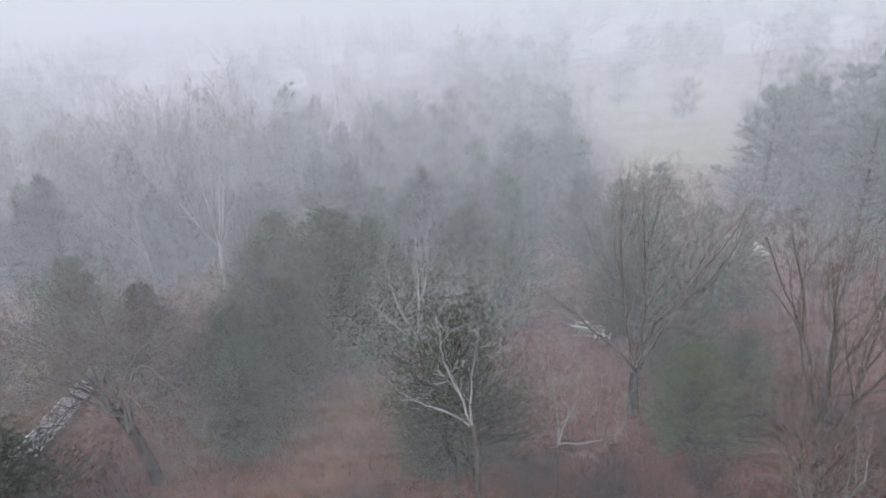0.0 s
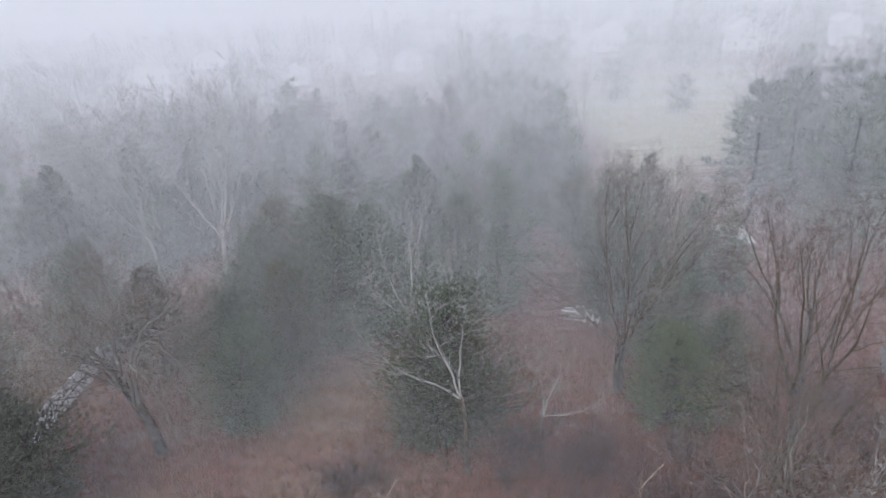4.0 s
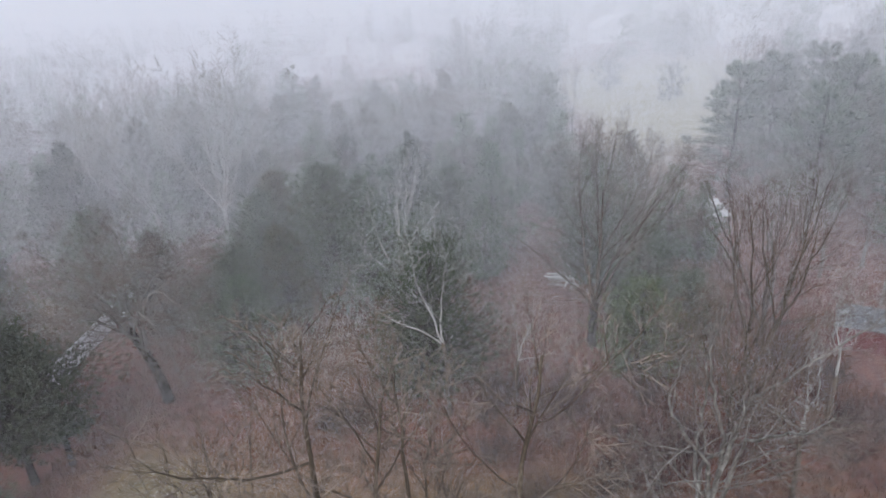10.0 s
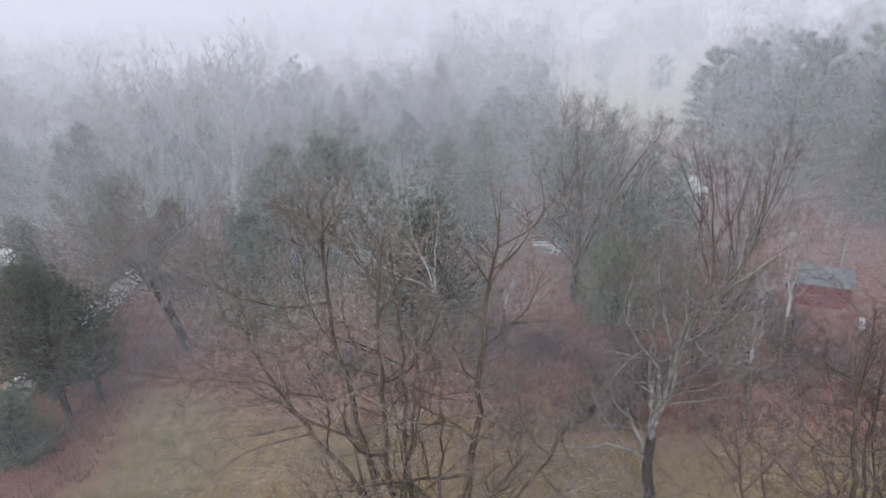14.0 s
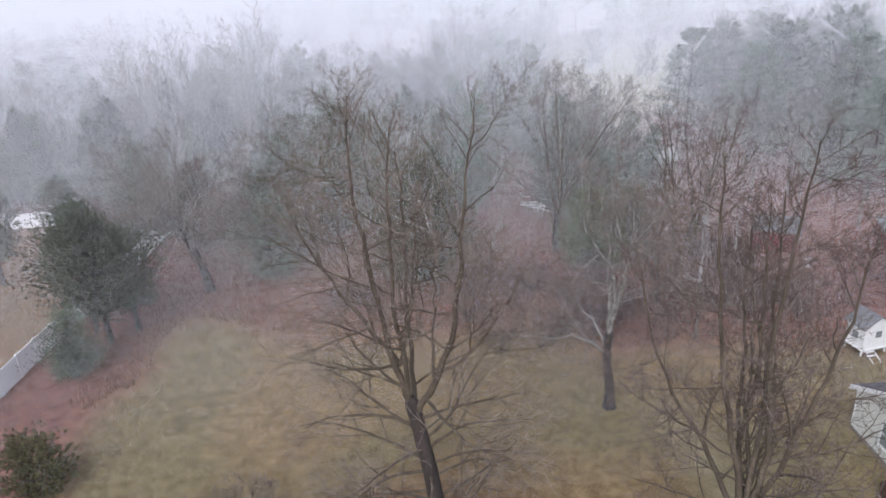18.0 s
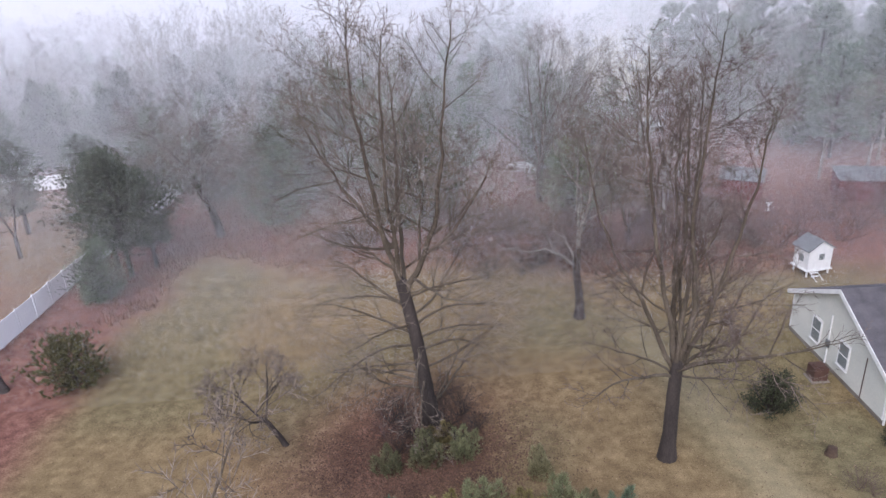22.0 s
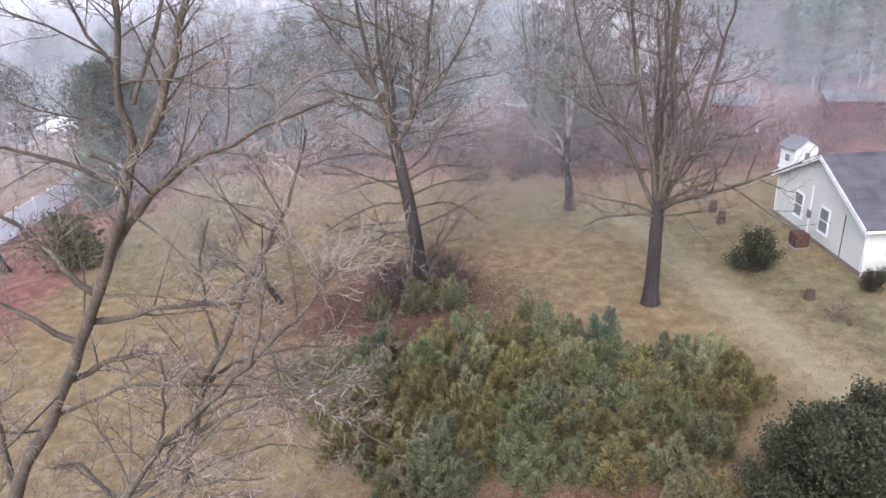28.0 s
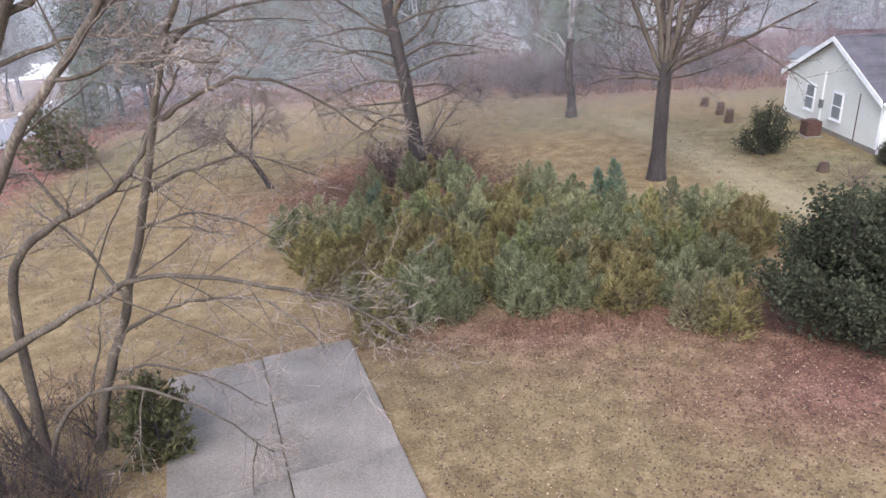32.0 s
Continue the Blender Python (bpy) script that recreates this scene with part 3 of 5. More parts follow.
# ---- the fog: pale slivers stand in for haze beyond the yard, thicker low down ----
def build_fog():
    """Level and upright slivers by turns, layer behind layer; each layer veils its share of what lies beyond."""
    rng = np.random.default_rng(5)
    rows = []
    y, level = 12.0, True
    while y < 640:
        step = 2.8 if y < 62 else 6.0 if y < 130 else 16.0
        pitch = 0.0006 * (y + 26) * rng.uniform(0.85, 1.15)
        low, high = (step * float(np.interp(y, FOG_AT, thick)) for thick in (FOG_LOW, FOG_HIGH))
        half = 40 + 0.75 * (y + 40)
        if level:
            for z in np.arange(-4.0, 34.0, pitch) + rng.uniform(0, pitch):
                k = 0.78 * pitch * float(np.interp(z, (4.0, 11.0), (low, high)))
                rows.append(((-half, y, z), (half, y, z), (half, y + k, z + k), (-half, y + k, z + k)))
        else:
            a, b = pitch * low, pitch * high
            for x in np.arange(-half, half, pitch) + rng.uniform(0, pitch):
                for k0, k1, z0, z1 in ((a, a, -4.0, 4.0), (a, b, 4.0, 11.0), (b, b, 11.0, 34.0)):
                    rows.append(((x, y, z0), (x + k0, y, z0), (x + k1, y, z1), (x, y, z1)))
        level = not level
        y += step
    verts = [p for r in rows for p in r]
    faces = [(4 * i, 4 * i + 1, 4 * i + 2, 4 * i + 3) for i in range(len(rows))]
    return tagged(new("fog", mesh_of("fog", verts, faces, FOG)), "pale grey fog hanging among the trees", "fog", kind="stuff")


FOG_AT = (12, 18, 30, 46, 60, 90, 240, 300)
FOG_LOW = (0.006, 0.0070, 0.0090, 0.0150, 0.0150, 0.0120, 0.0110, 0.013)
FOG_HIGH = (0.001, 0.0015, 0.0034, 0.0095, 0.0125, 0.0120, 0.0110, 0.013)
build_fog()


def prism(outline, w0, w1):
    """A slab: the outline of (u, z) points drawn out from w0 to w1 along the second axis."""
    bm = bmesh.new()
    a = [bm.verts.new((u, w0, z)) for u, z in outline]
    b = [bm.verts.new((u, w1, z)) for u, z in outline]
    bm.faces.new(a)
    bm.faces.new(b[::-1])
    for i in range(len(a)):
        j = (i + 1) % len(a)
        bm.faces.new((a[i], b[i], b[j], a[j]))
    bmesh.ops.recalc_face_normals(bm, faces=bm.faces)
    return bm


# ---- white vinyl fence ----
def build_fence(label, y0, count, run=2.2, x0=-34.5, turn=90.0):
    fence = thing("vinyl_fence", x0, y0, label, "fence", rz=turn, z=0.0)
    m = fence.matrix_basis
    post_me = panel_me = rail_me = cap_me = None
    for i in range(count + 1):
        q = m @ Vector((i * run, 0, 0))
        z = gz(q.x, q.y)
        if post_me is None:
            post = part("post", box(-0.064, -0.064, -0.1, 0.064, 0.064, 1.92, 0.008), WHITE_VINYL, fence)
            post_me = post.data
            bm = bmesh.new()
            bmesh.ops.create_cone(bm, segments=4, radius1=0.11, radius2=0.005, depth=0.08, cap_ends=True)
            bmesh.ops.rotate(bm, verts=bm.verts, matrix=Matrix.Rotation(radians(45), 3, "Z"))
            bmesh.ops.translate(bm, verts=bm.verts, vec=(0, 0, 1.96))
            cap = part("cap", bm, WHITE_VINYL, post)
            cap_me = cap.data
        else:
            post = new("post", post_me)
            post.parent = fence
            cap = new("cap", cap_me)
            cap.parent = post
        post.location = (i * run, 0, z)
        if i == count:
            break
        z2 = (z + gz(*(m @ Vector(((i + 1) * run, 0, 0))).xy)) / 2
        if panel_me is None:
            front, n = [], 12
            for k in range(n):
                u0, u1 = 0.065 + k * (run - 0.13) / n, 0.065 + (k + 1) * (run - 0.13) / n
                front += [(u0, -0.012), (u0 + 0.008, -0.02), (u1 - 0.008, -0.02), (u1, -0.012)]
            bm = prism(front + [(u, -w) for u, w in front[::-1]], 0.12, 1.72)
            bmesh.ops.transform(bm, verts=bm.verts, matrix=Matrix(((1, 0, 0, 0), (0, 0, 1, 0), (0, 1, 0, 0), (0, 0, 0, 1))))
            bmesh.ops.recalc_face_normals(bm, faces=bm.faces)
            panel = part("panel", bm, WHITE_VINYL, fence)
            panel_me = panel.data
            rails = [part("rail", box(0.06, -0.03, 0.05, run - 0.06, 0.03, 0.19, 0.006), WHITE_VINYL, panel), part("rail", box(0.06, -0.03, 1.68, run - 0.06, 0.03, 1.83, 0.006), WHITE_VINYL, panel)]
            rail_me = [r.data for r in rails]
        else:
            panel = new("panel", panel_me)
            panel.parent = fence
            for r in rail_me:
                o = new("rail", r)
                o.parent = panel
        panel.location = (i * run, 0, z2)
    return fence


build_fence("tall white vinyl privacy fence along the yard's edge", -4.0, 27, x0=-36.15, turn=87.8)
build_fence("white vinyl fence run closing the neighbouring yard", 60.0, 4, x0=-57.5, turn=0.0)


# ---- the house ----
def lap_wall(along, height_at, course=0.16):
    """Lap siding for one wall as sloping boards; along: (u0, u1); height_at(u): the wall's top. In the wall's own plane u, z with out = +w."""
    g = Geo()
    u0, u1 = along
    z = 0.0
    while z < 6:
        lo, hi = None, None
        n = 60
        for i in range(n + 1):
            u = u0 + (u1 - u0) * i / n
            if height_at(u) > z + 0.02:
                lo = u if lo is None else lo
                hi = u
        if lo is None:
            break
        b = len(g.v)
        z2 = z + course
        lo2, hi2 = lo, hi
        for i in range(n + 1):
            u = u0 + (u1 - u0) * i / n
            if height_at(u) >= z2:
                lo2 = u
                break
        for i in range(n, -1, -1):
            u = u0 + (u1 - u0) * i / n
            if height_at(u) >= z2:
                hi2 = u
                break
        g.v += [(lo, 0.030, z), (hi, 0.030, z), (hi2, 0.008, z2), (lo2, 0.008, z2), (lo, 0.0, z), (hi, 0.0, z)]
        g.f += [(b, b + 1, b + 2, b + 3), (b + 4, b + 5, b + 1, b)]
        z = z2
    return g


def sash_window(parent, u, z, wide=0.85, high=1.35):
    """A double-hung window on the plane w = 0, facing +w."""
    frame_bm = box(u - wide / 2 - 0.09, 0.0, z - 0.09, u + wide / 2 + 0.09, 0.06, z + high + 0.09, 0.006)
    window = part("window", frame_bm, WHITE_PAINT, parent, "white double-hung window")
    for k in (0, 1):
        z0 = z + 0.03 + k * high / 2
        part("pane", box(u - wide / 2 + 0.03, 0.058, z0, u + wide / 2 - 0.03, 0.066, z0 + high / 2 - 0.07), SKY_GREY_GLASS, window, "glass pane coloured grey like reflected sky")
    part("sill", box(u - wide / 2 - 0.12, 0.0, z - 0.13, u + wide / 2 + 0.12, 0.10, z - 0.09), WHITE_PAINT, window)
    part("sash_rail", box(u - wide / 2, 0.06, z + high / 2 - 0.035, u + wide / 2, 0.075, z + high / 2 + 0.02), WHITE_PAINT, window)
    return window


HX, HY, HW, HL = 17.5, 5.2, 9.6, 14.0  # near gable's corner, gable width, length
HZ = gz(HX, HY + 2) - 0.05


def build_house():
    house = thing("house", HX, HY, "single-storey house with grey-green siding and charcoal gable roof", "house", z=HZ)
    eave, ridge, found = 2.75, 5.05, 0.3

    def top(u):
        return eave + (ridge - eave) * (1 - abs(u - HW / 2) / (HW / 2))

    core = part("core_wall", prism([(0, 0), (HW, 0), (HW, eave), (HW / 2, ridge), (0, eave)], 0.0, HL), SIDING, house)
    core.matrix_basis = Matrix(((0, 1, 0, 0), (1, 0, 0, 0), (0, 0, 1, 0), (0, 0, 0, 1)))
    gable = part_geo("gable_siding", lap_wall((0.0, HW), lambda u: top(u) - found), SIDING, house, "grey-green lap siding of the gable end")
    gable.matrix_basis = Matrix(((0, -1, 0, -0.004), (1, 0, 0, 0), (0, 0, 1, found), (0, 0, 0, 1)))
    front = part_geo("front_siding", lap_wall((0.0, HL), lambda u: eave - found), SIDING, house, "grey-green lap siding of the long wall")
    front.matrix_basis = Matrix(((1, 0, 0, 0), (0, -1, 0, -0.004), (0, 0, 1, found), (0, 0, 0, 1)))
    part("foundation", box(-0.04, -0.04, -0.5, HL, HW + 0.04, found), CONCRETE, house, "grey concrete foundation")
    over, th = 0.35, 0.14
    for side in (0, 1):
        a, b = (-over, HW / 2) if side == 0 else (HW + over, HW / 2)
        za = eave - over * (ridge - eave) / (HW / 2)
        slope = prism([(a, za + 0.02), (b, ridge + 0.02), (b, ridge + th), (a, za + th)], -0.3, HL + 0.3)
        o = part("roof_slope", slope, SHINGLE, house, "charcoal shingle roof slope")
        o.matrix_basis = Matrix(((0, 1, 0, 0), (1, 0, 0, 0), (0, 0, 1, 0), (0, 0, 0, 1)))
        rake = prism([(a, za - 0.14), (b, ridge - 0.12), (b, ridge + th + 0.015), (a, za + th + 0.015)], -0.34, -0.303)
        o = part("rake_board", rake, WHITE_PAINT, house, "white rake board")
        o.matrix_basis = Matrix(((0, 1, 0, 0), (1, 0, 0, 0), (0, 0, 1, 0), (0, 0, 0, 1)))
        for k in range(16):
            f0 = k / 16
            u, z = a + (b - a) * f0, za + (ridge - za) * f0 + th
            u2, z2 = a + (b - a) * (f0 + 1 / 16), za + (ridge - za) * (f0 + 1 / 16) + th
            course = prism([(u, z + 0.003), (u2, z2 + 0.003), (u2, z2 + 0.006), (u, z + 0.018)], -0.3, HL + 0.3)
            o = part("shingle_course", course, SHINGLE, house)
            o.matrix_basis = Matrix(((0, 1, 0, 0), (1, 0, 0, 0), (0, 0, 1, 0), (0, 0, 0, 1)))
    part("ridge_cap", prism([(HW / 2 - 0.16, ridge + th - 0.02), (HW / 2, ridge + th + 0.06), (HW / 2 + 0.16, ridge + th - 0.02)], -0.3, HL + 0.3), SHINGLE, house).matrix_basis = Matrix(((0, 1, 0, 0), (1, 0, 0, 0), (0, 0, 1, 0), (0, 0, 0, 1)))
    za = eave - over * (ridge - eave) / (HW / 2)
    part("gutter", box(-0.3, -over - 0.11, za - 0.04, HL + 0.3, -over, za + 0.08, 0.02), WHITE_PAINT, house, "white eaves gutter")
    part("corner_board", box(-0.05, -0.05, found, 0.05, 0.05, eave - 0.1), WHITE_PAINT, house, "white corner board")
    part("corner_board", box(-0.05, HW - 0.05, found, 0.05, HW + 0.05, eave - 0.1), WHITE_PAINT, house)
    part("downspout", box(-0.02, -0.16, 0.05, 0.07, -0.07, eave - 0.1, 0.012), WHITE_PAINT, house, "white downspout at the corner")
    part("conduit", box(-0.12, HW * 0.56 - 0.04, 0.25, -0.04, HW * 0.56 + 0.04, 3.3, 0.01), WHITE_PAINT, house, "white service conduit")
    part("meter_box", box(-0.17, HW * 0.56 - 0.15, 1.3, -0.045, HW * 0.56 + 0.15, 1.75, 0.02), METAL_ROOF, house, "grey meter box")
    part("cable", box(-0.07, HW * 0.20 - 0.02, 0.25, -0.045, HW * 0.20 + 0.02, 2.7), BROWN_METAL, house, "thin dark cable on the wall")
    gable_plane = new("gable_openings")
    gable_plane.parent = house
    gable_plane.matrix_basis = Matrix(((0, -1, 0, -0.03), (1, 0, 0, 0), (0, 0, 1, 0), (0, 0, 0, 1)))
    for u in (0.40, 0.70):
        w = sash_window(house, HW * u, 1.0)
        w.matrix_basis = Matrix(((0, -1, 0, -0.03), (1, 0, 0, 0), (0, 0, 1, 0), (0, 0, 0, 1)))
    bpy.data.objects.remove(gable_plane)
    for u in (1.6, 5.0, 9.0):
        w = sash_window(house, u, 1.0)
        w.matrix_basis = Matrix(((1, 0, 0, 0), (0, -1, 0, -0.03), (0, 0, 1, 0), (0, 0, 0, 1)))
    return house


build_house()


# ---- driveway slabs ----
def build_driveway():
    drive = thing("driveway", -6.9, -9.5, "damp grey concrete driveway of square slabs", "driveway", kind="structure", rz=-161.3)
    bm = box(0, 0, -0.06, 2.60, 2.73, 0.10, 0.012)
    slab = part("slab", bm, CONCRETE, drive)
    me = slab.data
    first = True
    for i in range(2):
        for j in range(8):
            o = slab if first else new("slab", me)
            first = False
            o.parent = drive
            p = drive.matrix_basis @ Vector((i * 2.625 + 1.3, j * 2.755 + 1.3, 0))
            o.location = (i * 2.625, j * 2.755, gz(p.x, p.y) - drive.matrix_basis.translation.z)
    return drive


build_driveway()


# ---- sheds and yard things ----
def build_red_shed(x, y, w, d, h, label, rz=0.0):
    shed = thing("red_shed", x, y, label, "shed", rz=rz)
    t = 0.06
    part("front_wall", box(0, 0, -0.1, w, t, h), RED_PAINT, shed)
    part("back_wall", box(0, d - t, -0.1, w, d, h + 0.45), RED_PAINT, shed)
    for a in (0, w - t):
        o = part("side_wall", prism([(t, -0.1), (d - t, -0.1), (d - t, h + 0.44), (t, h)], a, a + t), RED_PAINT, shed)
        o.matrix_basis = Matrix(((0, 1, 0, 0), (1, 0, 0, 0), (0, 0, 1, 0), (0, 0, 0, 1)))
    o = part("roof", prism([(-0.2, h - 0.01), (d + 0.2, h + 0.50), (d + 0.2, h + 0.56), (-0.2, h + 0.05)], -0.15, w + 0.15), METAL_ROOF, shed, "dull grey sheet roof")
    o.matrix_basis = Matrix(((0, 1, 0, 0), (1, 0, 0, 0), (0, 0, 1, 0), (0, 0, 0, 1)))
    for k in range(int(w / 0.3)):
        part("batten", box(0.14 + k * 0.3, -0.02, 0.0, 0.17 + k * 0.3, 0.0, h - 0.06), RED_PAINT, shed)
    return shed


build_red_shed(22.4, 39.5, 3.7, 2.4, 1.85, "faded red board shed with a flat grey roof", -28)
build_red_shed(31.8, 36.0, 4.6, 2.6, 2.0, "long red board outbuilding at the wood's edge", -14)


def build_playhouse(x, y):
    ph = thing("playhouse", x, y, "small white playhouse on posts with a grey gable roof", "playhouse", rz=12)
    w, d, z0, h = 1.9, 1.5, 0.42, 1.65
    for a in (-w / 2 + 0.08, w / 2 - 0.08):
        for b in (0.08, d - 0.08):
            part("post", box(a - 0.05, b - 0.05, -0.1, a + 0.05, b + 0.05, z0), WHITE_PAINT, ph)
    part("deck", box(-w / 2 - 0.1, -0.1, z0, w / 2 + 0.1, d + 0.1, z0 + 0.08), WHITE_PAINT, ph)
    part("cabin", prism([(-w / 2, z0 + 0.083), (w / 2, z0 + 0.083), (w / 2, z0 + h), (0, z0 + h + 0.62), (-w / 2, z0 + h)], 0, d), WHITE_PAINT, ph, "white boarded cabin")
    part("opening", box(-0.12, -0.012, z0 + 0.8, 0.32, -0.003, z0 + 1.25), SKY_GREY_GLASS, ph, "dark square window opening")
    part("opening", box(-w / 2 - 0.012, 0.5, z0 + 0.6, -w / 2 - 0.003, 0.95, z0 + 1.1), SKY_GREY_GLASS, ph)
    for s in (-1, 1):
        part("roof_slope", prism([(0, z0 + h + 0.63), (s * (w / 2 + 0.2), z0 + h - 0.12), (s * (w / 2 + 0.2), z0 + h - 0.05), (0, z0 + h + 0.70)], -0.15, d + 0.15), METAL_ROOF, ph)
    for k in range(2):
        part("step", box(-0.75, -0.18 - 0.2 * k, z0 - 0.12 - 0.18 * k, -0.2, -0.02 - 0.2 * k, z0 - 0.08 - 0.18 * k), WHITE_PAINT, ph)
    for a in (-0.78, -0.2):
        part("stringer", prism([(-0.95, -0.05), (-0.85, -0.05), (0.0, z0), (-0.1, z0)], a, a + 0.04), WHITE_PAINT, ph).matrix_basis = Matrix(((0, 1, 0, 0), (1, 0, 0, 0), (0, 0, 1, 0), (0, 0, 0, 1)))
    return ph


build_playhouse(22.8, 21.8)


def build_white_shed(x, y):
    s = thing("lean_to", x, y, "low lean-to with a pale white metal roof", "shed")
    for a in (0.1, 3.3):
        for b in (0.1, 3.6):
            part("post", box(a - 0.06, b - 0.06, -0.1, a + 0.06, b + 0.06, 1.1 + 0.12 * b), BARK_DARK, s)
    part("back_wall", box(0.05, 3.62, -0.05, 3.35, 3.68, 1.5), BROWN_METAL, s)
    o = part("roof", prism([(-0.2, 1.10), (3.9, 1.62), (3.9, 1.67), (-0.2, 1.15)], -0.1, 3.5), WHITE_PAINT, s, "dirty white sheet roof")
    o.matrix_basis = Matrix(((0, 1, 0, 0), (1, 0, 0, 0), (0, 0, 1, 0), (0, 0, 0, 1)))
    return s


build_white_shed(21.2, 63.8)

for sx, sy, sh in ((14.0, 18.7, 0.6), (14.0, 16.0, 0.75), (13.7, 13.8, 0.8), (14.0, 3.3, 0.4)):
    st = thing("tree_stump", sx, sy, "short weathered tree stump standing in the lawn", "stump", "row of stumps")
    g = Geo()
    g.tube([Vector((0, 0, -0.1)), Vector((0, 0, 0.12)), Vector((0.02, 0, sh * 0.7)), Vector((0.02, 0.02, sh)), Vector((0.02, 0.02, sh + 0.02))], [0.34, 0.26, 0.23, 0.22, 0.15], 10)
    part_geo("stump_wood", g, STUMP_WOOD, st, smooth=True)

ac = thing("cooling_unit", 16.4, 9.4, "rusty brown outdoor cooling unit beside the house wall", "air conditioner")
part("case", box(-0.4, -0.4, 0.06, 0.4, 0.4, 0.85, 0.03), BROWN_METAL, ac)
part("pad", box(-0.5, -0.5, -0.05, 0.5, 0.5, 0.058), CONCRETE, ac, "concrete pad")
bm = bmesh.new()
bmesh.ops.create_cone(bm, segments=20, radius1=0.32, radius2=0.30, depth=0.05, cap_ends=True)
bmesh.ops.translate(bm, verts=bm.verts, vec=(0, 0, 0.88))
part("fan_grille", bm, BROWN_METAL, ac)

bath = thing("birdbath", 25.2, 35.1, "small white stone birdbath on a pedestal", "birdbath")
g = Geo()
g.tube([Vector((0, 0, z)) for z in (-0.05, 0.06, 0.12, 0.5, 0.56)], [0.2, 0.2, 0.09, 0.08, 0.14], 12)
part_geo("pedestal", g, WHITE_PAINT, bath, smooth=True)
g = Geo()
g.tube([Vector((0, 0, z)) for z in (0.56, 0.62, 0.72, 0.70, 0.66)], [0.14, 0.26, 0.34, 0.28, 0.05], 14)
part_geo("basin", g, WHITE_PAINT, bath, smooth=True)

scrap = thing("scrap_pile", 5.4, 53.0, "heap of pale broken boards and a tipped white frame", "scrap")
rs = random.Random(4)
for k in range(9):
    o = part("board", box(-0.9, -0.1, 0, 0.9, 0.1, 0.05), WHITE_PAINT if k % 2 else BARK_PALE, scrap)
    o.matrix_basis = pose(rs.uniform(-0.7, 0.5), rs.uniform(-0.4, 0.9), 0.1 + 0.09 * k, rs.uniform(-14, 14), rs.uniform(-10, 10), rs.uniform(-30, 30))
chair = thing("broken_chair", 6.1, 51.7, "tipped white metal garden chair in the grass", "chair")
for a, b, c in ((0, 0, 0), (0.8, 0, 0), (0, 0.7, 0), (0.8, 0.7, 0)):
    part("leg", box(a - 0.04, b - 0.04, -0.05, a + 0.04, b + 0.04, 0.8), WHITE_PAINT, chair)
part("seat", box(-0.04, -0.04, 0.42, 0.84, 0.74, 0.48), WHITE_PAINT, chair)
part("backrest", box(-0.04, 0.68, 0.8, 0.84, 0.74, 1.1), WHITE_PAINT, chair)
chair.matrix_basis = pose(6.0, 51.6, gz(6, 51.6) + 0.12, 0, 24, 35)


# ---- far houses in the fog ----
def far_house(x, y, w, d, h, label, rz=0.0, roof=None):
    ho = thing("far_house", x, y, label, "house", "houses beyond the wood", rz=rz)
    part("wall", prism([(-w / 2, -0.3), (w / 2, -0.3), (w / 2, h), (0, h + w * 0.28), (-w / 2, h)], 0, d), WHITE_PAINT, ho)
    for s in (-1, 1):
        part("roof_slope", prism([(0, h + w * 0.28 + 0.02), (s * (w / 2 + 0.4), h - 0.12), (s * (w / 2 + 0.4), h + 0.06), (0, h + w * 0.28 + 0.22)], -0.4, d + 0.4), roof or WHITE_PAINT, ho)
    for u in (-0.3, 0.05, 0.3):
        win = part("window", box(u * w - 0.45, -0.05, 1.0, u * w + 0.45, -0.003, 2.3), WHITE_PAINT, ho)
        part("pane", box(u * w - 0.36, -0.06, 1.08, u * w + 0.36, -0.053, 2.22), SKY_GREY_GLASS, win)
    part("door", box(-0.16 * w - 0.45, -0.06, 0.0, -0.16 * w + 0.45, -0.003, 2.1), WHITE_PAINT, ho)
    return ho


HOUSES = ((-92, 222, 10, 8, 3.2, 20), (-84, 250, 9, 7, 3.0, -15), (-43, 195, 7, 6, 3.0, 10), (-24, 205, 4, 5, 5.5, 0), (-11, 205, 6, 6, 3.4, 30), (50, 216, 12, 8, 4.0, 8), (38, 212, 4, 4, 4.5, 0), (80, 196, 11, 8, 4.5, -12), (104, 190, 6, 6, 6.0, 0), (-38, 240, 6, 6, 4.0, 0))
for x, y, w, d, h, rz in HOUSES:
    far_house(x, y, w, d, h, "white-walled house half lost in the fog", rz)


# ---- the big bare trees of the yard ----
def spec(**kw):
    return {**SPEC, **kw}


def curve_through(rng, knots, r0, r1, wander):
    """A smooth, slightly crooked path through a few knots, tapering from r0 to r1."""
    k = [Vector(q) for q in knots]
    k = [k[0] * 2 - k[1]] + k + [k[-1] * 2 - k[-2]]
    pts = []
    for i in range(1, len(k) - 2):
        a, b, c, d = k[i - 1:i + 3]
        for n in range(4):
            t = n / 4
            p = 0.5 * ((2 * b) + (c - a) * t + (2 * a - 5 * b + 4 * c - d) * t * t + (3 * b - a - 3 * c + d) * t ** 3)
            pts.append(p + rand_dir(rng) * wander)
    pts.append(k[-2])
    m = len(pts) - 1
    return pts, [r0 + (r1 - r0) * (i / m) ** 0.8 for i in range(m + 1)]


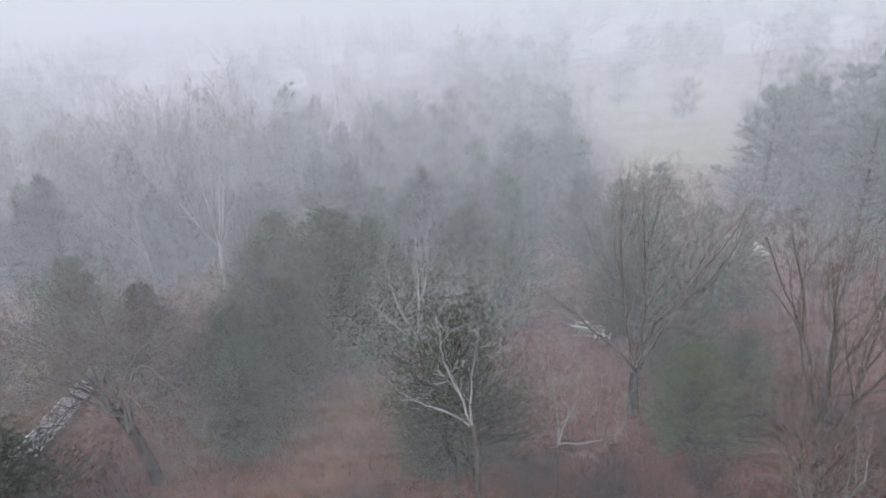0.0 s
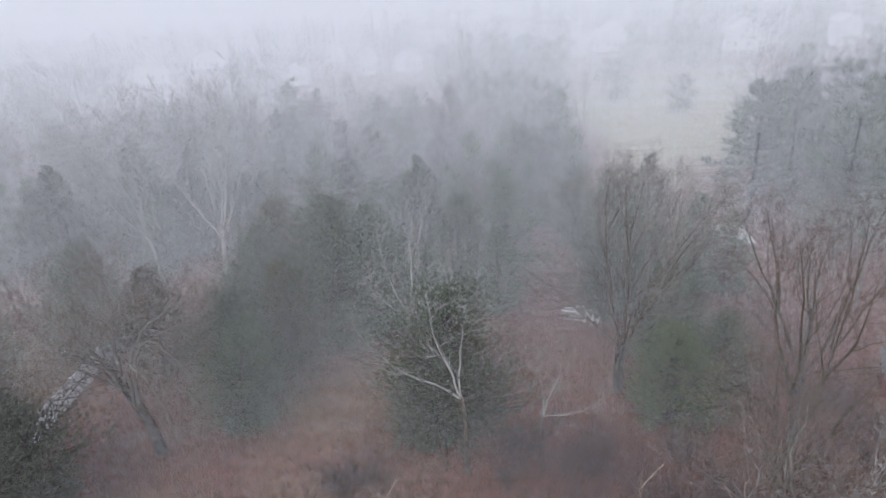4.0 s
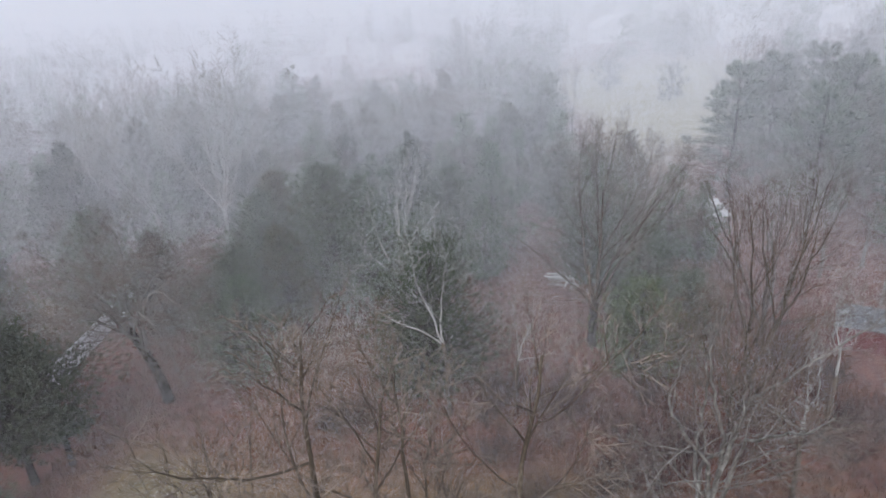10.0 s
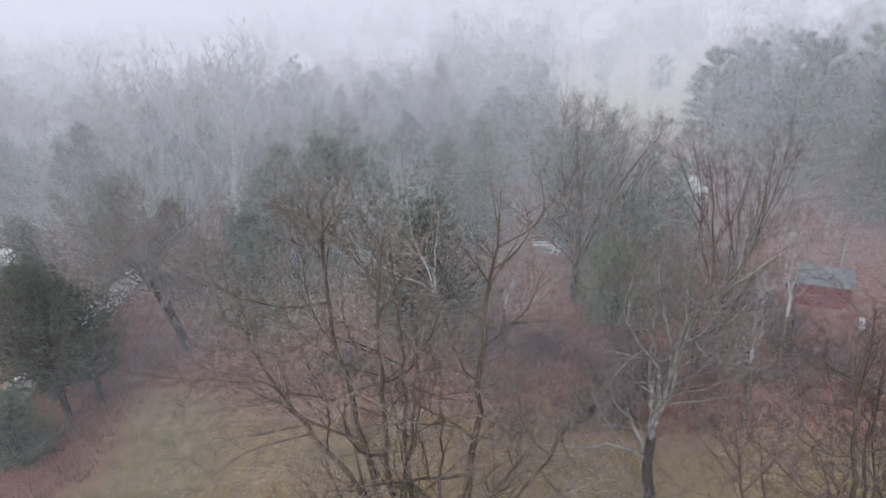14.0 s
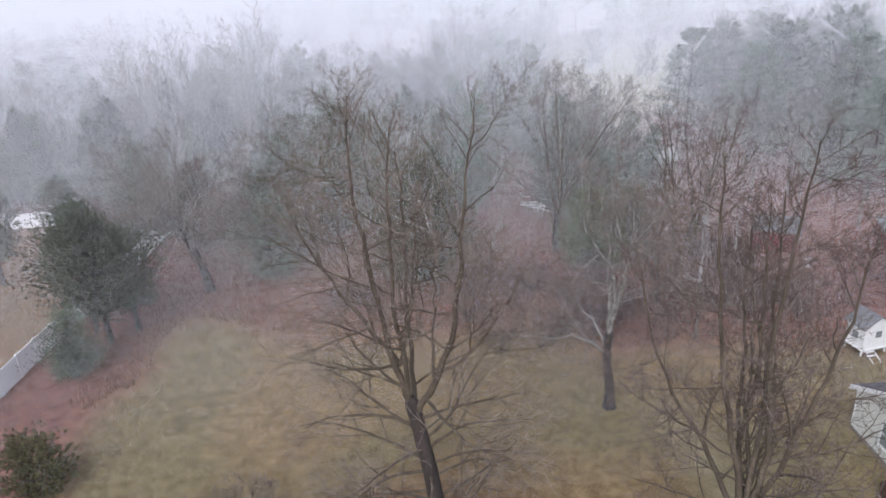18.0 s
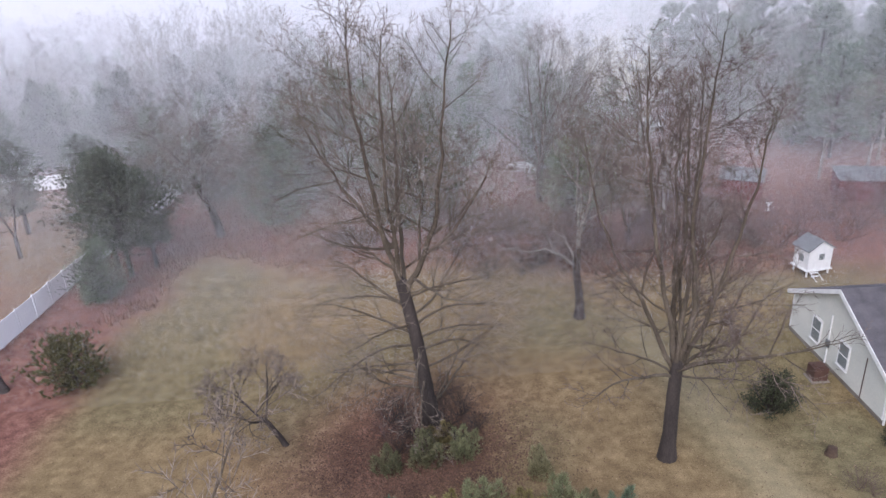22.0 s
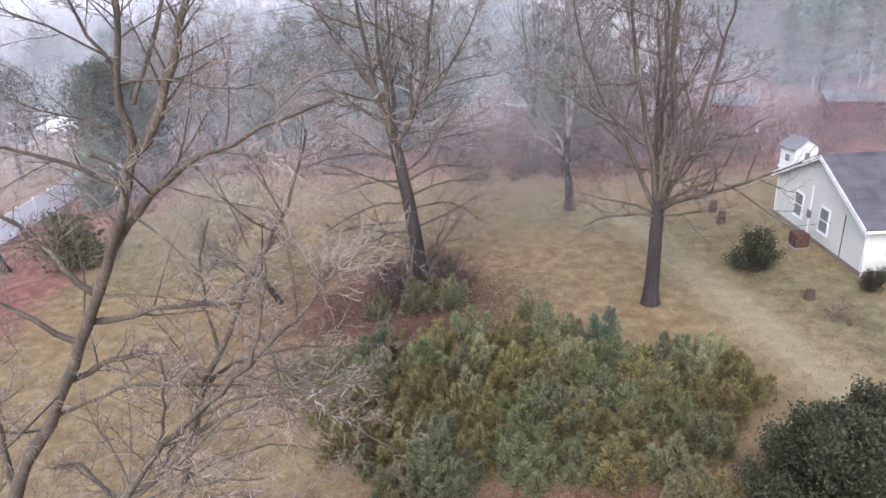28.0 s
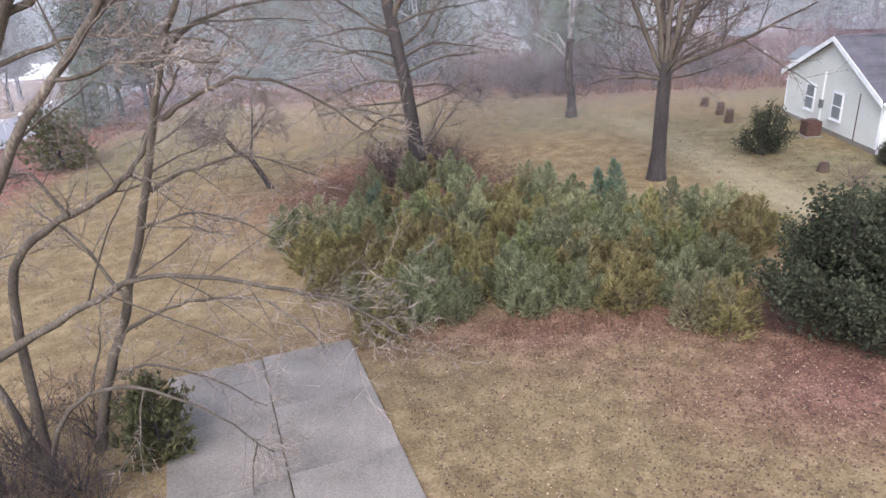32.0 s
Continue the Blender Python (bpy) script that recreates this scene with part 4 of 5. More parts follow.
def knotted_tree(x, y, seed, label, trunk, r, mains, bark, limb_bark, twig, shape, low=(), shoots=9, reach=5.0, shy=0.6, bend=0.09, twins=True):
    """A bare tree whose trunk and rising limbs follow a few knots (across, deep, high); every limb has a twin turned about the trunk."""
    rng = random.Random(seed)
    root = thing("bare_tree", x, y, label, "bare tree")
    at = Vector((x, y, 0))
    twigs = Geo()
    base = [Vector(q) - at for q in trunk]
    base[0].z -= 0.3
    pts, rad = curve_through(rng, base, r, r * 0.72, 0.012)
    rad[0] *= 1.5
    rad[1] *= 1.22
    rad[2] *= 1.06
    g = Geo()
    g.tube(pts + [pts[-1] + Vector((0, 0, r * 0.6))], rad + [r * 0.3], 10)
    part_geo("trunk", g, bark, root, smooth=True)
    axis = base[-1]

    def limb(knots, r0, r1, count):
        lp, lr = curve_through(rng, knots, r0, r1, bend)
        ln = sum((b - a).length for a, b in zip(lp, lp[1:]))
        g = Geo()
        g.tube(lp, lr, 6)
        for i in range(count):
            u = 0.08 + 0.88 * (i + rng.random()) / count
            p, d, r2 = point_on(lp, lr, u)
            nd = off_axis(rng, d, radians(rng.uniform(42, 82)), i * 2.4 + rng.uniform(-0.7, 0.7))
            l2 = min(reach, ln * 0.55) * (1.2 - 0.7 * u) * rng.uniform(0.65, 1.25)
            bp, br = grow(rng, p, nd, l2, max(0.022, r2 * 0.52), 6, 0.22, 0.07, 0.3)
            g.tube(bp, br, 4)
            ramify(rng, g, twigs, bp, br, l2, 0, 3, shape)
        ramify(rng, g, twigs, lp[-5:], lr[-5:], ln * 0.3, 0, 3, shape)
        part_geo("limb", g, limb_bark, root, smooth=True)

    for knots, r0, r1 in mains:
        own = [Vector(q) - at for q in knots]
        limb(own, r0, r1, shoots)
        if not twins:
            continue
        turn = Matrix.Rotation(radians(rng.choice((-1, 1)) * rng.uniform(65, 115)), 3, "Z")
        size = rng.uniform(0.8, 0.95)
        start = own[0]
        twin = [start + turn @ Vector(((q - start).x + shy, (q - start).y, 0)) * 0.9 + Vector((0, 0, (q - start).z * size)) if i else start for i, q in enumerate(own)]
        limb(twin, r0 * 0.85, r1, shoots - 1)
    for h, azim, elev, ln, er, eu in low:
        u = min(0.97, max(0.03, h / axis.z))
        p, d, _ = point_on(pts, rad, u)
        q, e = radians(azim), radians(elev)
        bp, br = grow(rng, p, Vector((math.cos(q) * math.cos(e), math.sin(q) * math.cos(e), math.sin(e))), ln, er, 8, 0.24, eu, 0.22)
        g = Geo()
        g.tube(bp, br, 5)
        ramify(rng, g, twigs, bp, br, ln, 0, 3, shape)
        part_geo("limb", g, limb_bark, root, smooth=True)
    part_geo("crown", twigs, twig, root, "mass of fine bare twigs", kind="stuff")
    return root


SPARSE = spec(count=(7, 6, 4, 3), ratio=(0.55, 0.55, 0.5, 0.5), least=0.011, wander=0.2, thin=0.6)
knotted_tree(-5.0, 8.2, 11, "tall dark bare tree with a forked crown and drooping low limbs", [(-5.0, 8.2, 0), (-5.25, 8.2, 2.6), (-5.6, 8.25, 5.4), (-6.1, 8.3, 8.4)], 0.42,
             [([(-6.1, 8.3, 8.2), (-6.8, 8.4, 11.0), (-7.4, 8.4, 15.0), (-7.7, 8.2, 18.2), (-7.5, 8.0, 21.4)], 0.18, 0.025),
              ([(-6.0, 8.2, 7.6), (-4.6, 8.0, 10.6), (-3.9, 7.9, 14.0), (-3.6, 7.8, 17.4), (-3.1, 7.9, 20.8)], 0.175, 0.025),
              ([(-6.5, 8.4, 10.2), (-8.3, 8.9, 12.8), (-9.6, 9.0, 15.0), (-10.6, 9.2, 17.6)], 0.11, 0.02),
              ([(-5.1, 8.0, 9.7), (-3.4, 7.4, 11.4), (-2.2, 7.0, 13.4), (-1.5, 6.8, 15.0)], 0.09, 0.02)],
             BARK_DARK, BARK_MID, TWIG_ASH, SPARSE,
             ((1.3, 10, 30, 4.5, 0.09, 0.01), (2.4, 190, 12, 5.0, 0.07, -0.05), (3.2, 165, 20, 5.5, 0.08, -0.07), (4.0, 200, 10, 5.0, 0.07, -0.06), (4.6, 20, 20, 5.0, 0.07, -0.06), (3.0, 260, 10, 4.5, 0.06, -0.06), (5.4, 340, 18, 5.0, 0.07, -0.05), (5.6, 175, 25, 6.0, 0.08, -0.06), (1.0, 40, 55, 4.5, 0.07, 0.03), (6.6, 5, 30, 5.5, 0.08, -0.05), (7.2, 190, 30, 5.5, 0.08, -0.04), (6.2, 240, 25, 5.0, 0.07, -0.05), (3.6, 350, 15, 5.0, 0.08, -0.06), (5.0, 185, 20, 5.5, 0.08, -0.07), (6.0, 15, 22, 5.5, 0.08, -0.06), (7.6, 355, 28, 5.0, 0.08, -0.03), (4.8, 280, 15, 4.5, 0.07, -0.06), (7.0, 160, 25, 5.5, 0.08, -0.05), (2.8, 175, 25, 5.0, 0.08, -0.06)), shy=0.2)
knotted_tree(6.4, 3.9, 23, "spreading bare tree with upright leaders standing on the lawn", [(6.35, 3.9, 0), (6.4, 3.9, 2.0), (6.4, 3.9, 4.0), (6.45, 3.9, 5.4)], 0.37,
             [([(6.4, 3.9, 5.0), (5.9, 4.0, 7.8), (5.0, 4.1, 12.0), (4.5, 4.0, 15.8), (4.2, 3.9, 19.4)], 0.16, 0.02),
              ([(6.5, 3.9, 5.2), (6.9, 3.8, 8.2), (6.5, 3.7, 12.4), (6.8, 3.8, 16.4), (7.0, 3.8, 19.8)], 0.17, 0.02),
              ([(6.3, 3.9, 4.9), (5.0, 4.2, 7.8), (3.8, 4.3, 10.0), (2.6, 4.5, 12.8), (1.9, 4.4, 16.2)], 0.13, 0.02),
              ([(6.6, 3.9, 5.0), (7.6, 3.7, 8.2), (8.3, 3.4, 11.6), (8.9, 3.4, 14.4), (9.0, 3.3, 17.0)], 0.14, 0.02)],
             BARK_DARK, BARK_MID, TWIG_ASH, SPARSE,
             ((4.6, 355, 42, 3.2, 0.12, -0.02), (4.3, 185, 28, 4.4, 0.09, -0.03), (4.7, 350, 34, 6.6, 0.13, -0.06), (4.4, 320, 20, 4.2, 0.06, -0.05), (4.3, 120, 25, 4.6, 0.07, 0.0), (4.8, 60, 35, 4.2, 0.07, 0.0), (4.7, 250, 35, 4.2, 0.07, 0.0)), reach=3.9, bend=0.08)
knotted_tree(5.0, 18.3, 31, "crooked bare tree with pale lichened limbs at the lawn's edge", [(5.0, 18.3, 0.1), (4.95, 18.3, 1.6), (4.7, 18.3, 3.4), (4.8, 18.3, 5.0)], 0.31,
             [([(4.8, 18.3, 4.8), (5.5, 18.3, 9.0), (6.1, 18.3, 11.4), (7.2, 18.2, 12.5), (9.0, 18.0, 14.0), (10.4, 17.8, 15.6)], 0.13, 0.025),
              ([(4.9, 18.3, 6.0), (5.5, 18.5, 8.8), (5.2, 18.5, 11.0), (4.7, 18.6, 13.0), (4.9, 18.6, 15.4)], 0.13, 0.025),
              ([(4.8, 18.3, 4.8), (4.9, 18.0, 8.6), (3.6, 17.8, 10.8), (3.0, 17.8, 12.4), (3.4, 17.6, 14.4)], 0.12, 0.025),
              ([(4.7, 18.3, 3.8), (3.0, 17.8, 5.2), (1.0, 17.5, 5.4), (-0.8, 17.4, 5.9)], 0.12, 0.025)],
             BARK_DARK, BARK_GREY, TWIG_ASH, spec(count=(6, 5, 4, 3), wander=0.26, thin=0.55, least=0.011), shoots=8, reach=3.8, bend=0.1)
# the many-stemmed tree by the driveway
def stemmed_tree(x, y):
    """Leaning stems from one root, each with its own limbs; boughs arch over the drive and droop at the ends."""
    rng = random.Random(77)
    root = thing("bare_tree", x, y, "many-stemmed bare tree leaning over the driveway", "bare tree")
    at = Vector((x, y, gz(x, y)))
    twigs = Geo()
    fine = spec(count=(12, 6, 5, 3), ratio=(0.44, 0.55, 0.6, 0.5), angle=(50, 42, 38, 40), wander=0.13, thin=0.36, least=0.0072, up=(0.02, 0.02, 0.02, 0))

    def stem(knots, r0, r1, limbs, bark=BARK_MID, shoots=9):
        pts, rad = curve_through(rng, [Vector(q) - at for q in knots], r0, r1, 0.035)
        g = Geo()
        g.tube(pts, rad, 8)
        for i in range(shoots):
            p, d, r = point_on(pts, rad, 0.35 + 0.6 * (i + rng.random()) / shoots)
            bp, br = grow(rng, p, off_axis(rng, d, radians(rng.uniform(45, 75)), rng.uniform(0, 6.28)), rng.uniform(1.2, 3.0), 0.024, 6, 0.22, 0.02, 0.25)
            g.tube(bp, br, 4)
            ramify(rng, g, twigs, bp, br, 1.9, 0, 2, fine)
        ramify(rng, g, twigs, pts[-4:], rad[-4:], 3.0, 0, 3, fine)
        st = part_geo("stem", g, bark, root, smooth=True)
        for ends, lr, tip in limbs:
            lp, ld = curve_through(rng, [Vector(q) - at for q in ends], lr, tip, 0.04)
            ln = sum((b - a).length for a, b in zip(lp, lp[1:]))
            g2 = Geo()
            g2.tube(lp, ld, 6)
            ramify(rng, g2, twigs, lp, ld, ln * 0.8, 0, 3, fine)
            if lr == 0.11:
                ramify(rng, g2, twigs, lp[-9:], ld[-9:], 3.0, 0, 3, spec(count=(13, 7, 5, 3), least=0.009, wander=0.28, angle=(45, 45, 42, 40)))
            part_geo("limb", g2, bark, st, smooth=True)

    stem([(-14.3, -15.4, -0.5), (-13.6, -15.7, 4.6), (-12.4, -16.0, 7.5), (-11.3, -16.2, 9.0), (-10.1, -16.6, 10.8), (-9.1, -17.1, 12.4), (-8.15, -17.5, 14.2), (-8.1, -17.5, 15.2), (-7.85, -17.5, 16.6)], 0.185, 0.035,
         [([(-8.2, -17.5, 14.1), (-7.6, -17.45, 14.9), (-7.3, -17.4, 15.6), (-7.0, -17.4, 16.3)], 0.09, 0.05),
          ([(-7.9, -17.5, 15.0), (-7.3, -17.3, 16.4), (-6.8, -17.1, 17.4), (-6.3, -17.0, 18.6)], 0.04, 0.012),
          ([(-8.1, -17.5, 15.4), (-8.5, -17.4, 16.4), (-8.4, -17.4, 17.4)], 0.03, 0.010),
          ([(-9.4, -17.0, 12.0), (-8.3, -17.2, 13.4), (-7.0, -17.8, 14.3), (-5.0, -19.0, 15.2)], 0.085, 0.02),
          ([(-9.8, -16.7, 11.3), (-8.2, -16.9, 11.6), (-6.6, -17.2, 11.8)], 0.07, 0.02),
          ([(-10.1, -16.6, 10.8), (-11.4, -16.6, 11.8), (-12.9, -16.6, 12.6)], 0.06, 0.018),
          ([(-9.5, -16.9, 11.9), (-10.1, -16.9, 12.8), (-10.6, -16.9, 13.3)], 0.06, 0.03),
          ([(-10.7, -16.4, 9.9), (-9.8, -16.3, 10.3), (-9.0, -16.3, 10.4)], 0.07, 0.04),
          ([(-11.2, -16.2, 9.1), (-10.0, -16.0, 9.5), (-8.9, -15.9, 9.5), (-7.6, -15.8, 9.3)], 0.05, 0.015),
          ([(-12.6, -15.9, 7.2), (-12.5, -15.9, 8.6), (-12.3, -15.9, 9.8), (-12.4, -15.9, 11.2)], 0.08, 0.04),
          ([(-8.3, -17.4, 13.8), (-9.4, -17.6, 14.4), (-10.9, -17.7, 14.7)], 0.045, 0.015),
          ([(-13.2, -15.8, 5.6), (-14.4, -15.2, 6.6), (-16.0, -14.6, 7.4)], 0.08, 0.02),
          ([(-13.9, -15.5, 2.9), (-12.1, -15.0, 3.75), (-10.9, -15.0, 4.35), (-10.0, -15.0, 4.7), (-8.0, -15.0, 4.45), (-6.2, -15.0, 3.95), (-4.7, -15.0, 2.9)], 0.11, 0.02)])
    stem([(-13.5, -16.4, -0.5), (-12.6, -17.5, 3.6), (-11.3, -18.5, 6.2), (-10.2, -18.8, 7.6), (-9.1, -18.8, 9.0), (-8.3, -18.5, 9.95), (-7.55, -18.7, 10.7), (-6.6, -18.75, 11.55), (-5.9, -18.7, 12.2), (-5.3, -18.6, 12.9)], 0.12, 0.018,
         [([(-9.9, -18.8, 8.0), (-10.4, -18.6, 8.4), (-11.0, -18.5, 8.5)], 0.035, 0.014),
          ([(-8.3, -18.5, 9.95), (-8.0, -18.5, 10.8), (-7.9, -18.5, 11.6)], 0.035, 0.012),
          ([(-7.5, -18.7, 10.7), (-6.6, -18.5, 10.9), (-5.5, -18.4, 10.8)], 0.035, 0.012),
          ([(-8.9, -18.8, 9.2), (-7.9, -18.6, 9.4), (-6.8, -18.4, 9.3)], 0.035, 0.012),
          ([(-6.6, -18.75, 11.55), (-6.3, -18.6, 12.4), (-6.2, -18.6, 13.1)], 0.03, 0.010)])
    stem([(-13.4, -14.7, -0.5), (-12.9, -14.9, 4.4), (-11.8, -15.0, 5.8), (-10.5, -15.1, 6.45), (-9.7, -15.1, 7.1), (-9.0, -15.1, 8.1), (-8.5, -15.1, 8.9)], 0.12, 0.02,
         [([(-11.3, -15.0, 6.1), (-11.9, -14.8, 6.9), (-12.5, -14.8, 6.8)], 0.045, 0.02)])
    stem([(-12.6, -14.0, -0.5), (-11.9, -14.2, 1.6), (-11.1, -14.4, 3.2), (-10.5, -14.7, 4.6), (-9.75, -15.0, 6.2), (-9.15, -15.3, 7.8), (-8.6, -15.6, 9.2), (-8.0, -15.9, 10.2), (-7.0, -16.0, 12.0), (-6.4, -16.0, 12.9), (-5.9, -16.1, 14.2)], 0.14, 0.02,
         [([(-9.0, -15.3, 7.9), (-8.2, -15.3, 8.4), (-7.2, -15.4, 8.65), (-6.0, -15.5, 8.2), (-4.9, -15.5, 7.3)], 0.06, 0.015),
          ([(-8.7, -15.5, 9.0), (-8.0, -15.5, 9.6), (-7.0, -15.5, 9.9), (-5.0, -15.5, 9.9)], 0.055, 0.012),
          ([(-9.9, -15.0, 5.7), (-9.1, -15.0, 6.0), (-8.2, -15.0, 5.9), (-7.3, -15.0, 5.4)], 0.045, 0.012),
          ([(-11.1, -14.4, 3.1), (-10.2, -14.5, 3.6), (-9.2, -14.6, 3.9), (-7.7, -14.8, 3.9), (-6.6, -15.0, 2.9)], 0.06, 0.014),
          ([(-9.6, -15.0, 6.5), (-8.6, -14.8, 6.9), (-7.5, -14.6, 7.0), (-6.4, -14.4, 6.5)], 0.045, 0.012),
          ([(-10.8, -14.5, 4.0), (-11.8, -14.0, 5.2), (-12.9, -13.6, 6.0)], 0.05, 0.014),
          ([(-8.1, -15.8, 10.1), (-8.2, -15.6, 11.6), (-7.9, -15.5, 12.6)], 0.04, 0.012),
          ([(-11.7, -14.2, 2.0), (-10.6, -14.2, 2.1), (-9.4, -14.3, 1.7), (-8.2, -14.4, 1.0)], 0.045, 0.012)])
    stem([(-13.9, -14.2, -0.5), (-15.0, -13.8, 2.8), (-15.8, -13.6, 5.6), (-16.6, -13.4, 8.6)], 0.12, 0.03,
         [([(-15.2, -13.8, 3.4), (-14.0, -13.8, 4.6), (-12.6, -13.9, 5.0)], 0.05, 0.015), ([(-15.7, -13.6, 5.4), (-14.8, -13.4, 7.0), (-13.6, -13.3, 8.0)], 0.05, 0.015)])
    stem([(-13.2, -15.2, -0.5), (-12.6, -15.3, 1.2), (-11.6, -15.4, 2.2), (-10.2, -15.5, 2.3), (-8.9, -15.6, 1.6), (-7.8, -15.7, 0.7)], 0.08, 0.012,
         [([(-11.6, -15.4, 2.2), (-11.2, -15.2, 3.4), (-11.0, -15.1, 4.4)], 0.03, 0.01)], shoots=3)
    part_geo("crown", twigs, TWIG_TAN, root, "mass of fine pale twigs", kind="stuff")
    return root


stemmed_tree(-13.3, -14.6)
tree = bare_tree("bare_sapling", 51, 6.2, 0.16, "small crooked bare sapling in the leaf litter", BARK_DARK, TWIG_ASH, leaders=((0.3, 150, 40, 0.8), (0.3, 20, 45, 0.75), (0.3, 270, 35, 0.8)), lean=(-0.25, 0.05), limbs=6, limb_len=0.42, limb_angle=70, limb_up=-0.05, top=3, crook=0.12, sway=0.25, trunk_up=-0.01, spec=spec(wander=0.28, count=(7, 6, 5, 4), least=0.011, up=(-0.03, -0.03, -0.05, 0)))
put(tree, -12.7, 7.0)
tree = bare_tree("bare_tree", 53, 13.5, 0.27, "leaning bare tree beside the white fence", BARK_DARK, TWIG_GREY, leaders=((0.3, 100, 14, 1.0), (0.3, 200, 25, 0.9)), lean=(-0.2, 0.0), limbs=5, limb_len=0.33, limb_angle=60, top=3)
put(tree, -31.9, 14.4)
tree = bare_tree("bare_tree", 59, 7.2, 0.2, "small twiggy tree in the neighbouring yard", BARK_DARK, TWIG_GREY, leaders=((0.3, 0, 25, 1.0), (0.3, 180, 25, 0.9)), limbs=5, limb_len=0.42, limb_angle=70, limb_up=-0.01, top=3)
put(tree, -43.3, 37.4)
# the wide old tree in the rough grass
knotted_tree(-24.8, 39.0, 61, "wide old bare tree with leaning trunk and pale drooping limbs", [(-24.8, 39.0, -0.6), (-25.1, 39.0, 1.6), (-25.7, 39.0, 3.8), (-26.5, 39.0, 5.8)], 0.40,
             [([(-26.5, 39.0, 5.6), (-28.0, 39.0, 8.2), (-29.8, 38.8, 10.4), (-31.4, 38.4, 12.4)], 0.18, 0.025),
              ([(-26.3, 39.0, 5.2), (-26.4, 39.2, 8.4), (-26.0, 39.4, 11.0), (-26.4, 39.4, 13.4)], 0.18, 0.025),
              ([(-25.7, 38.9, 3.8), (-24.8, 38.2, 7.6), (-23.4, 37.6, 9.2), (-21.6, 37.0, 8.0), (-20.2, 36.6, 5.8)], 0.14, 0.025),
              ([(-25.8, 38.8, 4.0), (-25.0, 37.4, 7.6), (-23.8, 36.4, 7.8), (-22.6, 35.8, 5.6), (-22.0, 35.4, 3.6)], 0.12, 0.02),
              ([(-26.3, 39.0, 5.4), (-24.6, 38.8, 8.8), (-22.6, 38.6, 10.6), (-20.8, 38.4, 11.4)], 0.12, 0.02),
              ([(-26.5, 38.9, 5.6), (-28.6, 37.6, 7.6), (-30.8, 36.6, 8.2), (-32.4, 36.0, 7.6)], 0.12, 0.02),
              ([(-26.3, 38.8, 5.2), (-26.8, 37.0, 8.2), (-27.2, 35.8, 9.6), (-27.8, 34.8, 9.8)], 0.12, 0.02)],
             BARK_DARK, BARK_GREY, TWIG_ASH, spec(count=(8, 6, 5, 4), least=0.012, wander=0.22, thin=0.55), shoots=9, reach=4.4, bend=0.1, twins=False)
tree = bare_tree("bare_tree", 67, 16.5, 0.36, "bare tree with steep dark stems beside the path", BARK_DARK, TWIG_GREY, leaders=((0.2, 170, 22, 1.0), (0.2, 60, 10, 1.0), (0.2, 300, 18, 0.95), (0.25, 0, 34, 0.9), (0.2, 20, 16, 1.0)), limbs=6, limb_len=0.32, limb_angle=58, limb_up=0.0, top=3, limb_bark=BARK_MID, sway=0.2, spec=spec(wander=0.24, least=0.012, count=(6, 6, 5, 4)), extra=((3.2, 150, 48, 9.0, 0.10, -0.015),))
put(tree, 5.9, 42.5)
tree = bare_tree("bare_tree", 71, 14.5, 0.38, "bare tree with several dark stems in a clump", BARK_DARK, TWIG_OLIVE, limb_bark=BARK_MID, leaders=((0.1, 20, 26, 1.0), (0.1, 100, 14, 1.0), (0.1, 200, 22, 1.0), (0.1, 300, 24, 0.9)), limbs=5, limb_len=0.3, limb_angle=58, limb_up=0.02, top=3, sway=0.2, trunk_up=0.06, spec=spec(count=(5, 5, 4, 3), least=0.010, wander=0.22), extra=((1.4, 170, 42, 8.0, 0.1, -0.02),))
put(tree, 14.6, 35.4)
copy_at(tree, 17.6, 40.5, 130, 0.95)
copy_at(tree, 11.5, 30.5, 220, 0.7, "smaller bare tree with several dark stems")
# dead snags and white-barked trees
SNAG = spec(count=(3, 3, 2, 2), wander=0.3, thin=0.7, least=0.022, twig_level=2)
tree = bare_tree("dead_tree", 73, 11.5, 0.2, "dead pale snag with bleached crooked limbs", BARK_MID, BARK_PALE, leaders=((0.5, 180, 20, 1.0), (0.5, 100, 6, 1.0), (0.5, 10, 14, 0.9), (0.5, 210, 42, 0.7)), crook=0.04, sway=0.13, limb_bark=BARK_PALE, limbs=3, limb_len=0.2, limb_angle=55, limb_r=0.09, forks=0, top=3, spec=SNAG)
put(tree, -7.4, 42.0, 0, 1.18)
copy_at(tree, -4.9, 42.4, 140, 1.1)
copy_at(tree, -8.5, 56.0, 250, 1.05)
tree = bare_tree("dead_tree", 74, 11.0, 0.14, "crooked dead pale tree in front of a cedar", BARK_MID, BARK_PALE, leaders=((0.42, 165, 34, 0.95), (0.46, 100, 8, 1.0), (0.48, 330, 16, 0.85)), crook=0.1, sway=0.28, limb_bark=BARK_PALE, limbs=3, limb_len=0.26, limb_angle=60, limb_r=0.06, forks=0, top=3, spec=SNAG)
put(tree, -5.0, 34.9, 0, 1.15)
copy_at(tree, -0.6, 35.2, 140, 0.8, "small crooked dead tree at the path")
copy_at(tree, 12.6, 25.2, 60, 0.95, "crooked dead pale tree among the brush")
copy_at(tree, 16.4, 29.4, 250, 0.95, "crooked dead pale tree among the brush")
